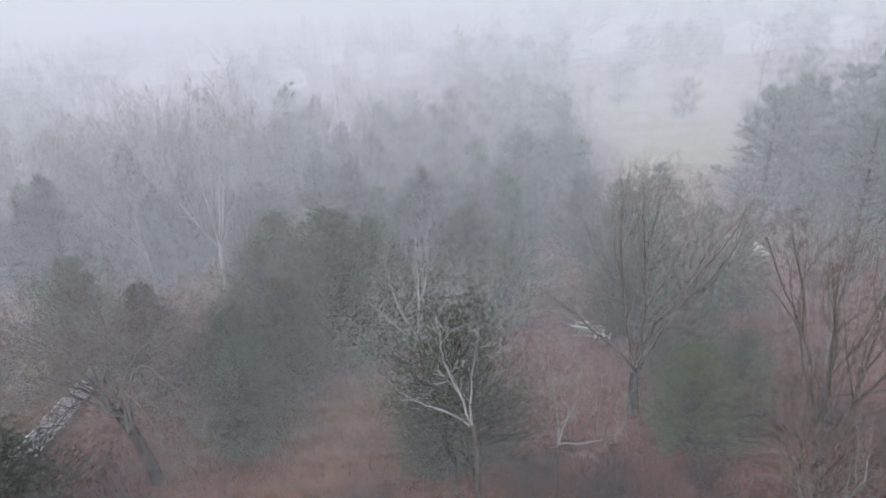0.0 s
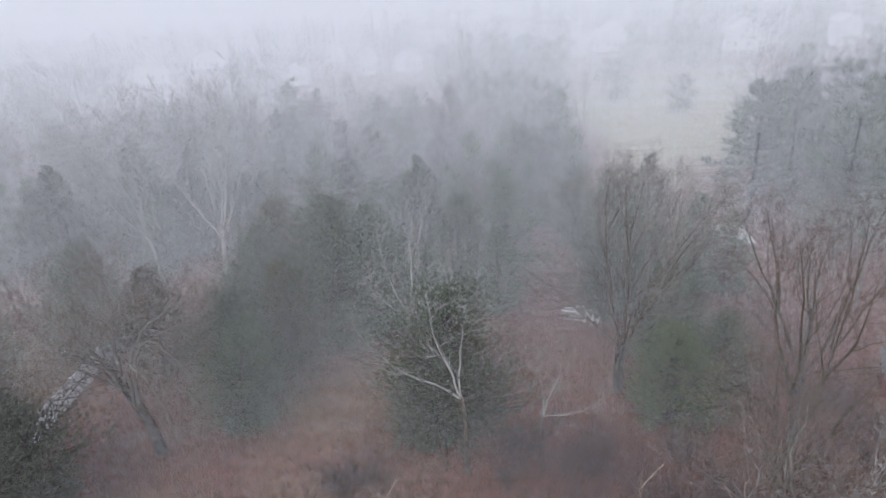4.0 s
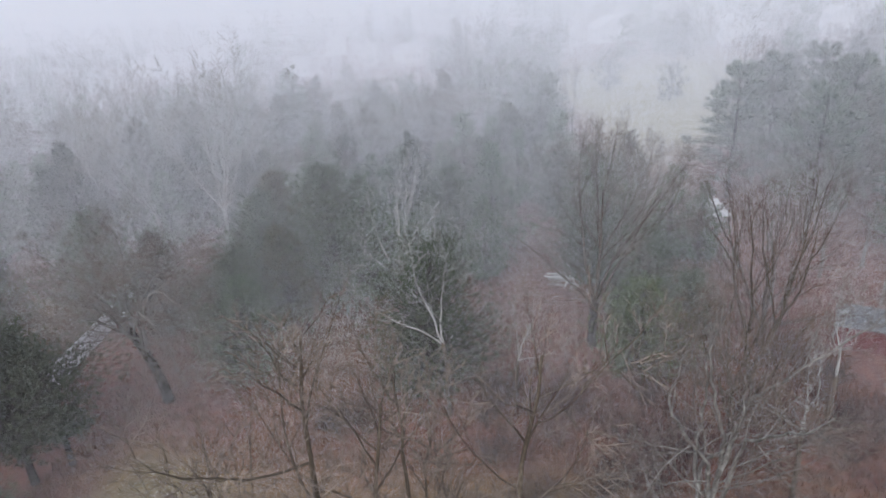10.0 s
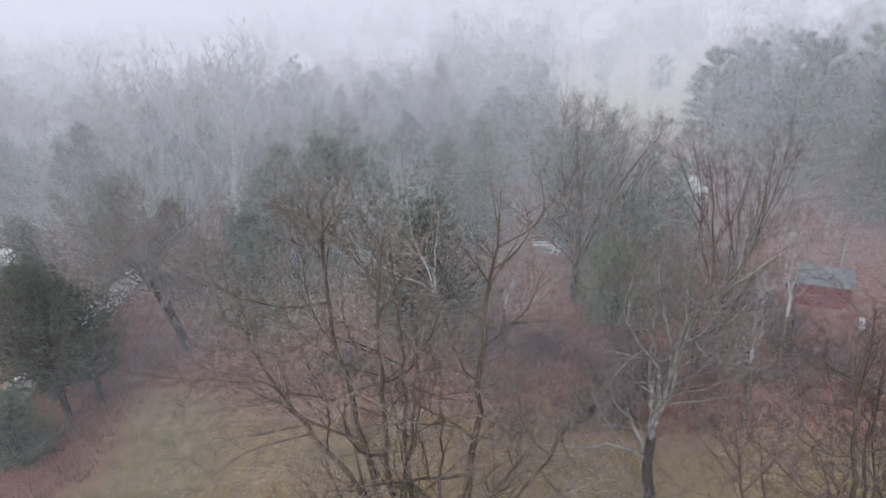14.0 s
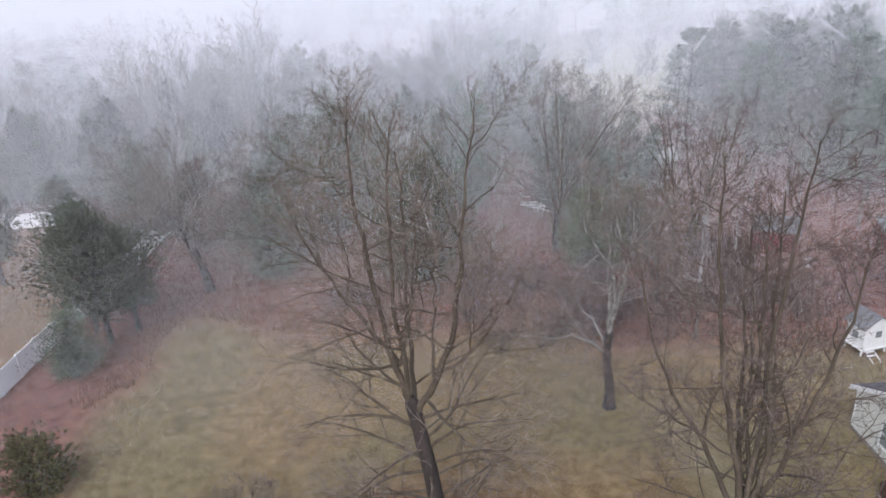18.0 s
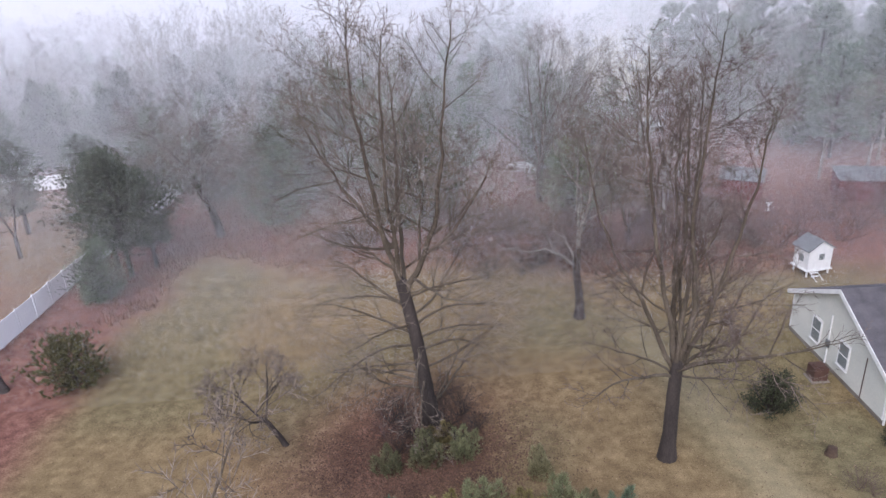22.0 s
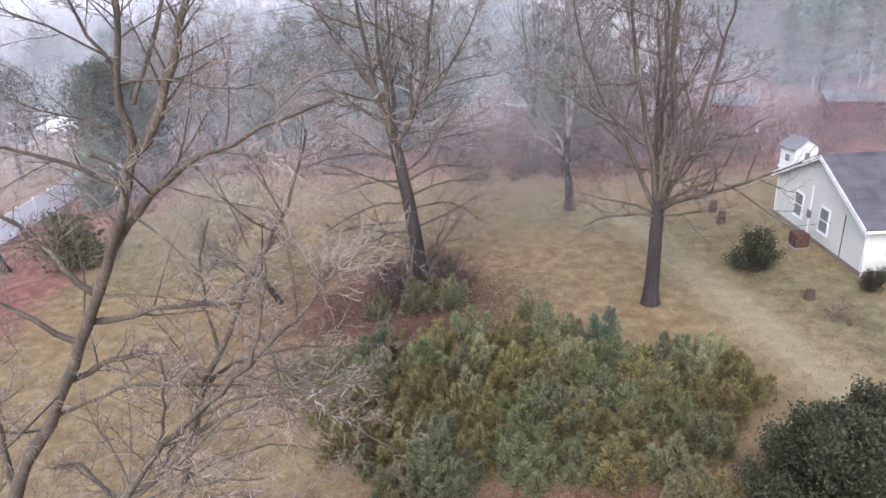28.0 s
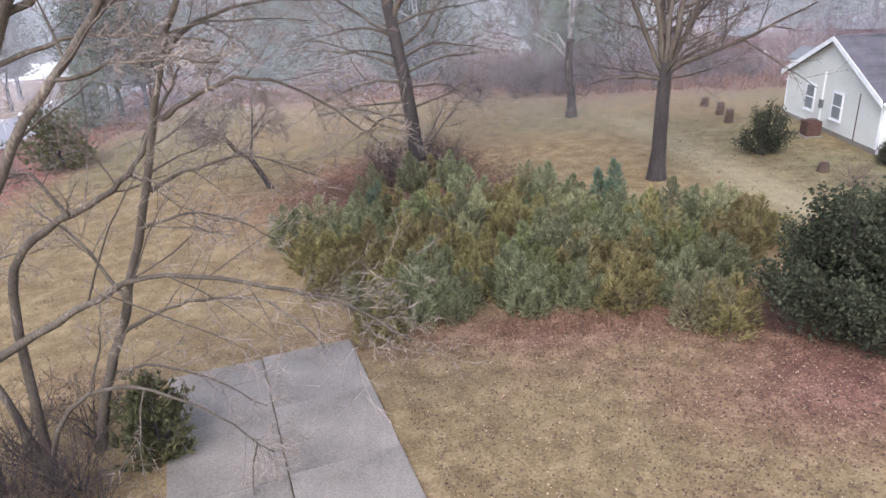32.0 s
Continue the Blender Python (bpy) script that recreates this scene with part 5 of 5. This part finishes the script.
tree = bare_tree("white_barked_tree", 79, 15.0, 0.24, "white-barked bare tree spreading like a fan", BARK_PALE, BARK_PALE, leaders=((0.25, 180, 40, 1.0), (0.25, 150, 22, 1.0), (0.25, 20, 20, 1.0), (0.25, 330, 36, 0.9), (0.25, 90, 6, 1.0)), limbs=6, limb_len=0.36, limb_angle=38, limb_up=0.04, top=2, limb_r=0.09, spec=spec(count=(5, 5, 4, 3), least=0.024, thin=0.6))
put(tree, -27.5, 66.0, 0, 1.3)
copy_at(tree, -35.0, 68.0, 80, 1.2)
copy_at(tree, -12.7, 76.0, 200, 0.9)
copy_at(tree, -2.0, 84.0, 20, 0.85)

# ---- cedars of the wood's edge ----
cedar_a = conifer("cedar", 101, 14.0, 7.6, "broad dull-green cedar at the edge of the rough grass", CEDAR, n=5200, size=0.4, blades=5, shape=0.7, lump=0.9)
put(cedar_a, -14.3, 51.0)
cedar_b = conifer("cedar", 103, 10.6, 6.2, "bushy dark green cedar wrapped in dead limbs", CEDAR, n=6800, size=0.25, blades=5, shape=0.45, low=0.02, lump=0.8)
put(cedar_b, -6.6, 38.6, 0, 1.08)
cedar_c = conifer("cedar", 107, 11.0, 5.6, "shaggy cedar with a thin crown beside the white fence", CEDAR_DARK, n=3400, size=0.32, blades=5, low=0.24, shape=0.5, lump=1.1)
put(cedar_c, -30.3, 31.0)
cedar_d = conifer("cedar", 109, 7.2, 4.3, "small pointed bright green cedar", CEDAR_GREEN, n=4200, size=0.26, blades=5, low=0.02, shape=0.5)
put(cedar_d, 8.3, 38.6)
cedar_e = conifer("cedar", 113, 12.0, 6.2, "bronzed cedar among the bare trees", CEDAR_BRONZE, n=3000, size=0.42, blades=5, shape=0.7, lump=0.8)
put(cedar_e, -19.5, 56.0)
for src, x, y, turn, s in ((cedar_c, -28.7, 32.5, 100, 0.85), (cedar_c, -32.4, 33.2, 200, 1.0), (cedar_b, -31.0, 26.6, 40, 0.5), (cedar_b, -19.8, 41.5, 90, 0.75), (cedar_b, -21.5, 45.0, 10, 0.85), (cedar_e, -17.5, 48.5, 60, 0.8), (cedar_a, -4.6, 58.0, 80, 0.76), (cedar_a, -20.5, 52.5, 150, 0.8), (cedar_b, 12.0, 41.0, 30, 0.6), (cedar_b, 10.5, 45.5, 130, 0.75), (cedar_a, 7.6, 52.5, 200, 0.6), (cedar_a, 9.5, 60.0, 20, 0.75), (cedar_e, -28.0, 49.0, 20, 0.8), (cedar_a, -35.0, 52.0, 70, 0.8), (cedar_c, -40.0, 47.0, 20, 0.85), (cedar_c, -46.0, 44.0, 220, 0.9), (cedar_a, -8.5, 66.0, 10, 0.8)):
    copy_at(src, x, y, turn, s)
pine_a = pine("white_pine", 131, 15.0, 6.2, "tall grey-green white pine with tiers of level boughs", 14)
put(pine_a, 27.5, 72.0)
for x, y, turn, s in ((31.5, 62.0, 60, 0.95), (36.5, 66.0, 140, 1.05), (33.5, 76.0, 200, 1.0), (40.0, 58.0, 20, 1.0), (38.0, 49.0, 250, 0.8), (45.0, 70.0, 90, 1.1), (44.5, 53.0, 10, 0.95), (50.0, 61.0, 170, 1.05), (41.0, 81.0, 40, 1.0)):
    copy_at(pine_a, x, y, turn, s)

# ---- shrubs of the yard ----
juniper_1 = plume_juniper("juniper", 151, 1.6, 1.25, "low sage-green juniper in the thicket", JUNIPER)
juniper_2 = plume_juniper("juniper", 152, 1.45, 1.2, "low bronzed juniper in the thicket", JUNIPER_TAN)
juniper_3 = plume_juniper("juniper", 153, 1.9, 1.1, "low blue-green juniper in the thicket", CEDAR_BLUE)
juniper_4 = plume_juniper("juniper", 154, 1.5, 1.25, "low yellow-green juniper in the thicket", CEDAR_LIME)
juniper_5 = plume_juniper("juniper", 155, 1.7, 1.3, "low deep green juniper in the thicket", JUNIPER_DEEP, 5)
DRIVE = [(-6.5, -9.2), (-12.1, -11.3), (-5.0, -32.0), (0.5, -30.0)]
THICKET = [(-11.0, 0.2), (-8.0, 0.6), (-5.0, 0.8), (-3.0, 1.4), (0.0, 1.0), (2.8, 0.6), (4.4, -1.0), (7.4, -1.9), (8.5, -3.7), (6.9, -6.6), (4.2, -8.9), (1.5, -9.1), (-0.2, -8.8), (-2.6, -9.3), (-6.2, -9.7), (-7.4, -7.4), (-9.4, -3.8)]


def inside(x, y, poly):
    hit = False
    for (x0, y0), (x1, y1) in zip(poly, poly[1:] + poly[:1]):
        if (y0 > y) != (y1 > y) and x < x0 + (y - y0) * (x1 - x0) / (y1 - y0):
            hit = not hit
    return hit


rt = random.Random(9)
first = {juniper_1: True, juniper_2: True, juniper_3: True, juniper_4: True, juniper_5: True}
yy = -9.5
while yy < 4:
    xx = -11.0
    while xx < 9:
        px, py = xx + rt.uniform(-0.5, 0.5), yy + rt.uniform(-0.45, 0.45)
        if inside(px, py, THICKET):
            patch = noise.noise((px * 0.3, py * 0.3, 2.0)) + rt.uniform(-0.35, 0.35)
            src = juniper_2 if patch > 0.04 else juniper_5 if patch < -0.16 else juniper_4 if rt.random() < 0.2 else juniper_3 if rt.random() < 0.08 else juniper_1
            s = rt.uniform(0.75, 1.35)
            if first[src]:
                put(src, px, py, rt.uniform(0, 360), s)
                first[src] = False
            else:
                copy_at(src, px, py, rt.uniform(0, 360), s)
        xx += 1.12
    yy += 1.02
for x, y, s, src, label in ((0.2, 3.4, 0.95, juniper_1, "lone round juniper on the lawn"), (-7.2, 4.4, 1.0, juniper_5, "dark juniper under the big tree"), (-5.4, 4.8, 1.2, juniper_5, "dark juniper under the big tree"), (-3.4, 5.2, 1.1, juniper_5, "dark juniper under the big tree"), (-4.4, 6.2, 1.0, juniper_2, "bronzed juniper under the big tree"), (4.3, -10.3, 1.2, juniper_2, "bronzed juniper bush in front of the thicket"), (3.4, -10.2, 1.1, juniper_1, "sage-green juniper bush in front of the thicket")):
    copy_at(src, x, y, 77 * x, s, label)
holly = broadleaf_bush("holly", 161, 4.7, 2.3, "big dark broadleaf evergreen at the lawn's edge", HOLLY, n=27000, size=0.085)
put(holly, 7.3, -11.2, 0, 1.1)
copy_at(holly, 9.4, -9.0, 100, 0.85)
bush = broadleaf_bush("evergreen_bush", 163, 2.3, 1.15, "round dark bush beside the house", HOLLY, n=3600, size=0.065)
put(bush, 12.7, 6.8, 0, 1.25)
copy_at(bush, 17.2, 3.6, 50, 0.6, "dark clipped bush at the house corner")
copy_at(bush, 18.6, 3.9, 120, 0.6, "dark clipped bush at the house corner")

yew = conifer("spreading_juniper", 167, 3.6, 2.9, "wide shaggy juniper bush on the lawn", CEDAR_BRONZE, n=1100, size=0.34, blades=5, low=0.02, shape=0.4, category="shrub", lump=0.7)
put(yew, -27.4, 14.6)


def twiggy_bush(name, seed, h, label, twig, stems=14):
    rng = random.Random(seed)
    root = tagged(new(name), label, "shrub")
    wood, fine = Geo(), Geo()
    for i in range(stems):
        a, e = i * 2.4, radians(rng.uniform(35, 85))
        bp, br = grow(rng, Vector((rng.uniform(-0.15, 0.15), rng.uniform(-0.15, 0.15), -0.05)), Vector((math.cos(a) * math.cos(e), math.sin(a) * math.cos(e), math.sin(e))), h * rng.uniform(0.7, 1.1), 0.016, 4, 0.15, 0.02, 0.4)
        wood.tube(bp, br, 3)
        ramify(rng, wood, fine, bp, br, h, 0, 2, spec(count=(6, 4, 3, 3), least=0.006, twig_level=0))
    part_geo("brushwood", wood, twig, root, kind="stuff")
    part_geo("spray", fine, twig, root, kind="stuff")
    return root


brush = twiggy_bush("brush_clump", 171, 2.2, "tangled reddish-brown brush clump in the rough grass", TWIG_BROWN)
put(brush, -12.4, 34.0)
for x, y, turn, s in ((-11.0, 35.0, 40, 1.1), (-13.8, 33.0, 90, 0.9), (-10.4, 33.2, 200, 0.8), (-9.0, 31.8, 20, 0.7), (-1.0, 34.0, 10, 1.1), (1.0, 32.0, 100, 1.2), (3.2, 35.5, 50, 0.9), (4.5, 31.5, 250, 1.2), (7.5, 33.0, 10, 1.2), (9.2, 29.0, 80, 1.3), (2.0, 28.5, 130, 1.0), (12.5, 27.5, 20, 1.1), (0.0, 27.0, 300, 1.0), (6.0, 27.5, 60, 1.1), (15.5, 29.5, 120, 1.2), (10.0, 25.0, 200, 1.0), (-3.0, 30.0, 170, 0.9), (17.5, 25.5, 10, 1.0), (19.5, 31.0, 45, 1.2), (-6.5, 10.0, 30, 0.7), (-7.5, 7.0, 130, 0.7), (-4.0, 10.5, 220, 0.6), (14.0, 0.9, 20, 0.55), (14.4, 0.5, 100, 0.4), (-15.0, -16.0, 20, 0.8), (-12.5, -16.2, 90, 0.8), (5.2, -10.2, 60, 0.5), (1.8, -8.9, 20, 0.4)):
    copy_at(brush, x, y, turn, s)

foot = conifer("evergreen_bush", 169, 2.3, 1.25, "dark shaggy evergreen bush at the foot of the driveway tree", CEDAR_BRONZE, n=700, size=0.22, blades=6, low=0.02, shape=0.4, category="shrub")
put(foot, -10.9, -14.4)
tangle = twiggy_bush("brush_clump", 173, 1.7, "dark tangle of vines and shoots about the tree's foot", BARK_DARK, 16)
put(tangle, -12.4, -15.6)
for x, y, turn, s in ((-6.4, 7.2, 10, 1.2), (-4.3, 7.4, 70, 1.2), (-5.6, 6.4, 150, 1.1), (-7.2, 8.4, 200, 1.1), (-3.5, 8.6, 260, 1.1), (-5.0, 9.6, 320, 1.2), (-6.6, 5.6, 30, 0.8), (-3.6, 6.2, 110, 0.9), (-2.7, 7.2, 210, 0.8), (-13.4, -16.2, 60, 1.1), (-14.2, -14.2, 140, 1.2), (-12.9, -13.4, 220, 1.0), (-11.7, -16.3, 300, 0.9), (-12.6, -16.8, 20, 1.0), (-14.8, -15.8, 100, 1.2), (-11.6, -13.2, 190, 0.8)):
    copy_at(tangle, x, y, turn, s)

for x, y, turn, s in ((-12.2, 33.6, 20, 1.3), (-11.2, 34.6, 120, 1.2), (-13.2, 34.4, 240, 1.1), (-10.2, 33.8, 300, 1.0)):
    copy_at(tangle, x, y, turn, s, "heap of dark brush in the rough grass")
for x, y, turn, s in ((22.5, 27.0, 10, 1.7), (25.0, 28.5, 80, 1.9), (27.5, 27.5, 150, 1.8), (30.0, 29.5, 220, 2.0), (32.5, 28.0, 300, 1.8), (35.0, 29.5, 20, 2.0), (37.5, 28.0, 130, 1.9), (40.0, 30.0, 250, 2.0), (23.5, 31.5, 60, 1.6), (28.8, 31.8, 340, 1.8), (33.8, 32.0, 200, 1.9), (20.5, 29.5, 100, 1.7), (38.8, 32.4, 50, 2.0)):
    copy_at(brush, x, y, turn, s, "tall tangled brown brush in front of the sheds")
scrub = random.Random(41)
for _ in range(100):
    x, y = scrub.uniform(-3, 21), scrub.uniform(23, 39)
    if y > 25 + 0.1 * x and not (4 < x < 9 and y > 36):
        copy_at(tangle if scrub.random() < 0.35 else brush, x, y, scrub.uniform(0, 360), scrub.uniform(0.7, 1.5), "dark brush clump in the scrub at the wood's edge")
# ---- the wood behind, standing in the fog ----
mid_bare = [bare_tree("bare_tree", 201 + i, 13.5, 0.22, lab, BARK_GREY, tw, leaders=((0.3, 60, 14, 1.0), (0.3, 220, 16, 0.95)), limbs=4, limb_len=0.32, limb_angle=55, top=2, split=False, spec=spec(count=(5, 6, 4, 3), least=0.016)) for i, (lab, tw) in enumerate((("thin grey bare tree in the foggy wood", TWIG_GREY), ("reddish bare tree in the foggy wood", TWIG_BROWN), ("brown bare tree in the foggy wood", TWIG_OLIVE)))]
far_bare = [bare_tree("bare_tree", 211 + i, 14.0, 0.25, "bare tree faint in the fog", BARK_GREY, tw, leaders=((0.3, 60, 16, 1.0), (0.3, 220, 18, 0.95)), limbs=4, limb_len=0.38, limb_angle=60, top=2, split=False, forks=0, spec=spec(count=(4, 5, 3, 3), least=0.04)) for i, tw in enumerate((TWIG_GREY, TWIG_BROWN))]
far_cedar = [conifer("cedar", 221 + i, 10.0 + 1.5 * i, 6.3 + 0.4 * i, "dark cedar faint in the fog", m, n=420, size=0.8, blades=4, shape=0.75, lump=0.7) for i, m in enumerate((CEDAR, CEDAR_BLUE, CEDAR_BRONZE))]
mid_cedar = [conifer("cedar", 231 + i, 9.5 + 1.5 * i, 4.6 + 0.5 * i, "dark blue-green cedar standing in the fog", m, n=1500, size=0.46, blades=4, shape=0.8, lump=0.75) for i, m in enumerate((CEDAR, CEDAR_BLUE, CEDAR_DARK))]
placed = {}
OPEN = [(14, 98), (15, 84), (34, 84), (44, 105), (58, 150), (56, 172), (36, 168), (24, 130)]
TRACK = [(-1, 40), (8.5, 40), (7.8, 50), (6.0, 62), (4.5, 74), (0.8, 74), (0.8, 55)]
FANS = [(-40, 53), (-20, 53), (-21, 67), (-40, 69)]
CLEAR = [(21, 30), (40, 30), (40, 45), (29, 60), (28, 70), (20, 70), (20, 50)]
SIGHT = [(8.5, 66), (22, 66), (34, 90), (44, 105), (14, 105), (10.5, 80)]
rw = random.Random(33)


def plant(src, x, y):
    turn, s = rw.uniform(0, 360), rw.uniform(0.75, 1.15)
    if y > FAR:
        far_stand.setdefault(src, []).append((x, y, turn, s))
    elif src not in placed:
        put(src, x, y, turn, s)
        placed[src] = True
    else:
        copy_at(src, x, y, turn, s)


def join_stand(src, spots, name, label):
    """Trees too far off to be told apart, as one mass."""
    for child in src.children:
        n = len(child.data.vertices)
        co = np.empty(n * 3)
        child.data.vertices.foreach_get("co", co)
        co = co.reshape(n, 3)
        polys = [tuple(p.vertices) for p in child.data.polygons]
        verts, faces = [], []
        for x, y, turn, s in spots:
            c, q = math.cos(radians(turn)) * s, math.sin(radians(turn)) * s
            base = len(verts)
            z0 = gz(x, y)
            verts += np.stack([co[:, 0] * c - co[:, 1] * q + x, co[:, 0] * q + co[:, 1] * c + y, co[:, 2] * s + z0], 1).tolist()
            faces += [tuple(i + base for i in p) for p in polys]
        tagged(new(name, mesh_of(name, verts, faces, child.data.materials[0])), label, "woodland", kind="stuff")


FAR, far_stand = 112.0, {}
y = 54.0
while y < 330:
    gap = 4.6 if y < 80 else 5.6 if y < 120 else 8.5 if y < 190 else 15.0
    half = 0.70 * (y + 20)
    x = -half - 4
    while x < half:
        px, py = x + rw.uniform(-0.45, 0.45) * gap, y + rw.uniform(-0.45, 0.45) * gap
        x += gap
        if inside(px, py, OPEN) or inside(px, py, TRACK) or inside(px, py, CLEAR) or inside(px, py, FANS) or inside(px, py, SIGHT):
            continue
        if px > 16 and py < 92 and rw.random() < 0.55:
            continue
        if any(0.6 < (py + 3) / (q[1] + 3) < 1.04 and abs(px + 5 - (q[0] + 5) * (py + 3) / (q[1] + 3)) < 0.6 * q[2] + 2.5 for q in HOUSES):
            continue
        if px < -36 and py < 66:
            continue
        dark = noise.noise((px * 0.05, py * 0.05, 5.0)) + rw.uniform(-0.3, 0.3) > (-0.28 if py < 100 else -0.1)
        if py < FAR - 3:
            src = rw.choice(mid_cedar) if dark else rw.choice(mid_bare)
        else:
            src = rw.choice(far_cedar) if dark else rw.choice(far_bare)
        plant(src, px, py)
    y += gap
for src in (*far_cedar, *far_bare, *mid_bare, *mid_cedar):
    if src not in placed:
        x, y, turn, s = far_stand[src].pop()
        put(src, x, y, turn, s)
for src, spots in far_stand.items():
    evergreen = src in far_cedar
    join_stand(src, spots, "far_evergreen_wood" if evergreen else "far_bare_wood", "dark evergreens faint in the fog" if evergreen else "bare trees faint in the fog")
for x, y, s in ((38.0, 126.0, 0.75), (30.0, 140.0, 0.9), (47.0, 120.0, 0.4), (55.0, 176.0, 1.2), (44.0, 178.0, 1.2)):
    copy_at(far_cedar[0], x, y, 40 * x, s, "lone dark evergreen on the pale field")
copy_at(far_bare[0], 52.0, 128.0, 10, 1.1)
for k, (x, y) in enumerate(((29.0, 45.0), (33.5, 42.5), (38.5, 43.0), (27.0, 50.5), (31.5, 52.0), (36.0, 55.0), (25.5, 57.0), (29.5, 58.5), (42.0, 47.0), (21.0, 46.5), (45.5, 43.5))):
    copy_at(mid_bare[k % 3], x, y, 70 * k, 0.6 + 0.05 * (k % 5), "bare tree in the scrub behind the red sheds")
copy_at(mid_bare[2], 21.0, 76.0, 10, 0.5)
copy_at(mid_bare[1], 17.5, 72.0, 80, 0.5)


# ---- grass and fallen leaves ----
def scatter_grass(name, label, material, n, region, keep, hi, wide):
    rng = np.random.default_rng(len(name))
    verts, faces = [], []
    x0, y0, x1, y1 = region
    for _ in range(n):
        x, y = rng.uniform(x0, x1), rng.uniform(y0, y1)
        if not keep(x, y):
            continue
        z = gz(x, y) - 0.02
        for _ in range(4):
            a, l, h = rng.uniform(0, 6.28), rng.uniform(0.1, 0.5), rng.uniform(0.5, 1.2) * hi
            b, ox, oy = len(verts), rng.uniform(-0.15, 0.15), rng.uniform(-0.15, 0.15)
            s, c = math.sin(a) * wide, math.cos(a) * wide
            verts += [(x + ox - s, y + oy + c, z), (x + ox + s, y + oy - c, z), (x + ox + math.cos(a) * l * h, y + oy + math.sin(a) * l * h, z + h)]
            faces.append((b, b + 1, b + 2))
    return tagged(new(name, mesh_of(name, verts, faces, material)), label, "grass", kind="stuff")


scatter_grass("broomsedge", "russet broomsedge standing in the rough", GRASS_RED, 15000, (-30, 22, 22, 62), lambda x, y: cover(x, y)[0] < 0.45, 0.55, 0.03)
scatter_grass("rusty_sedge", "rusty dry sedge at the thicket's foot", GRASS_RED, 420, (-3, -10.2, 8, -8), lambda x, y: not inside(x, y, THICKET), 0.35, 0.015)
scatter_grass("straw_grass", "pale straw-coloured dry grass", GRASS_TAN, 9000, (-27, -18, 16, 50), lambda x, y: cover(x, y)[0] > 0.5 and not inside(x, y, DRIVE), 0.12, 0.02)


def leaf_ring():
    """The thick dark drift of leaves under the big tree."""
    rng = np.random.default_rng(21)
    verts, faces = [], []
    for _ in range(26000):
        x, y = rng.normal(-6.0, 2.7), rng.normal(5.2, 2.0)
        z, a, s = gz(x, y) + rng.uniform(0.02, 0.07), rng.uniform(0, 6.28), rng.uniform(0.03, 0.065)
        b, c, d = len(verts), math.cos(a) * s, math.sin(a) * s
        t = rng.uniform(-0.5, 0.5, 4) * s
        verts += [(x + c, y + d, z + t[0]), (x - d * 0.7, y + c * 0.7, z + t[1]), (x - c, y - d, z + t[2]), (x + d * 0.7, y - c * 0.7, z + t[3])]
        faces.append((b, b + 1, b + 2, b + 3))
    return tagged(new("leaf_drift", mesh_of("leaf_drift", verts, faces, LEAF_DARK)), "thick drift of dark wet leaves under the big tree", "leaves", kind="stuff")


leaf_ring()


def scatter_leaves(name, label, material, seed, count, least, most):
    rng = np.random.default_rng(seed)
    verts, faces = [], []
    for _ in range(count):
        x, y = (rng.uniform(-6, 14), rng.uniform(-21, -7)) if rng.random() < 0.6 else (rng.uniform(-24, 16), rng.uniform(-12, 22))
        if inside(x, y, DRIVE) and rng.random() < 0.97:
            continue
        if rng.random() > 0.3 + 0.6 * (1 - cover(x, y)[0]):
            continue
        z, a, s = gz(x, y) + 0.02, rng.uniform(0, 6.28), rng.uniform(least, most)
        b, c, d = len(verts), math.cos(a) * s, math.sin(a) * s
        t = rng.uniform(-0.5, 0.5, 4) * s
        verts += [(x + c, y + d, z + 0.02 + t[0]), (x - d * 0.7, y + c * 0.7, z + 0.02 + t[1]), (x - c, y - d, z + 0.02 + t[2]), (x + d * 0.7, y - c * 0.7, z + 0.02 + t[3])]
        faces.append((b, b + 1, b + 2, b + 3))
    return tagged(new(name, mesh_of(name, verts, faces, material)), label, "leaves", kind="stuff")


scatter_leaves("dark_leaf_litter", "dark brown fallen leaves strewn over the lawn", LEAF_DARK, 8, 90000, 0.018, 0.038)
scatter_leaves("leaf_litter", "pale tan fallen leaves strewn over the lawn", LEAF, 9, 40000, 0.016, 0.034)
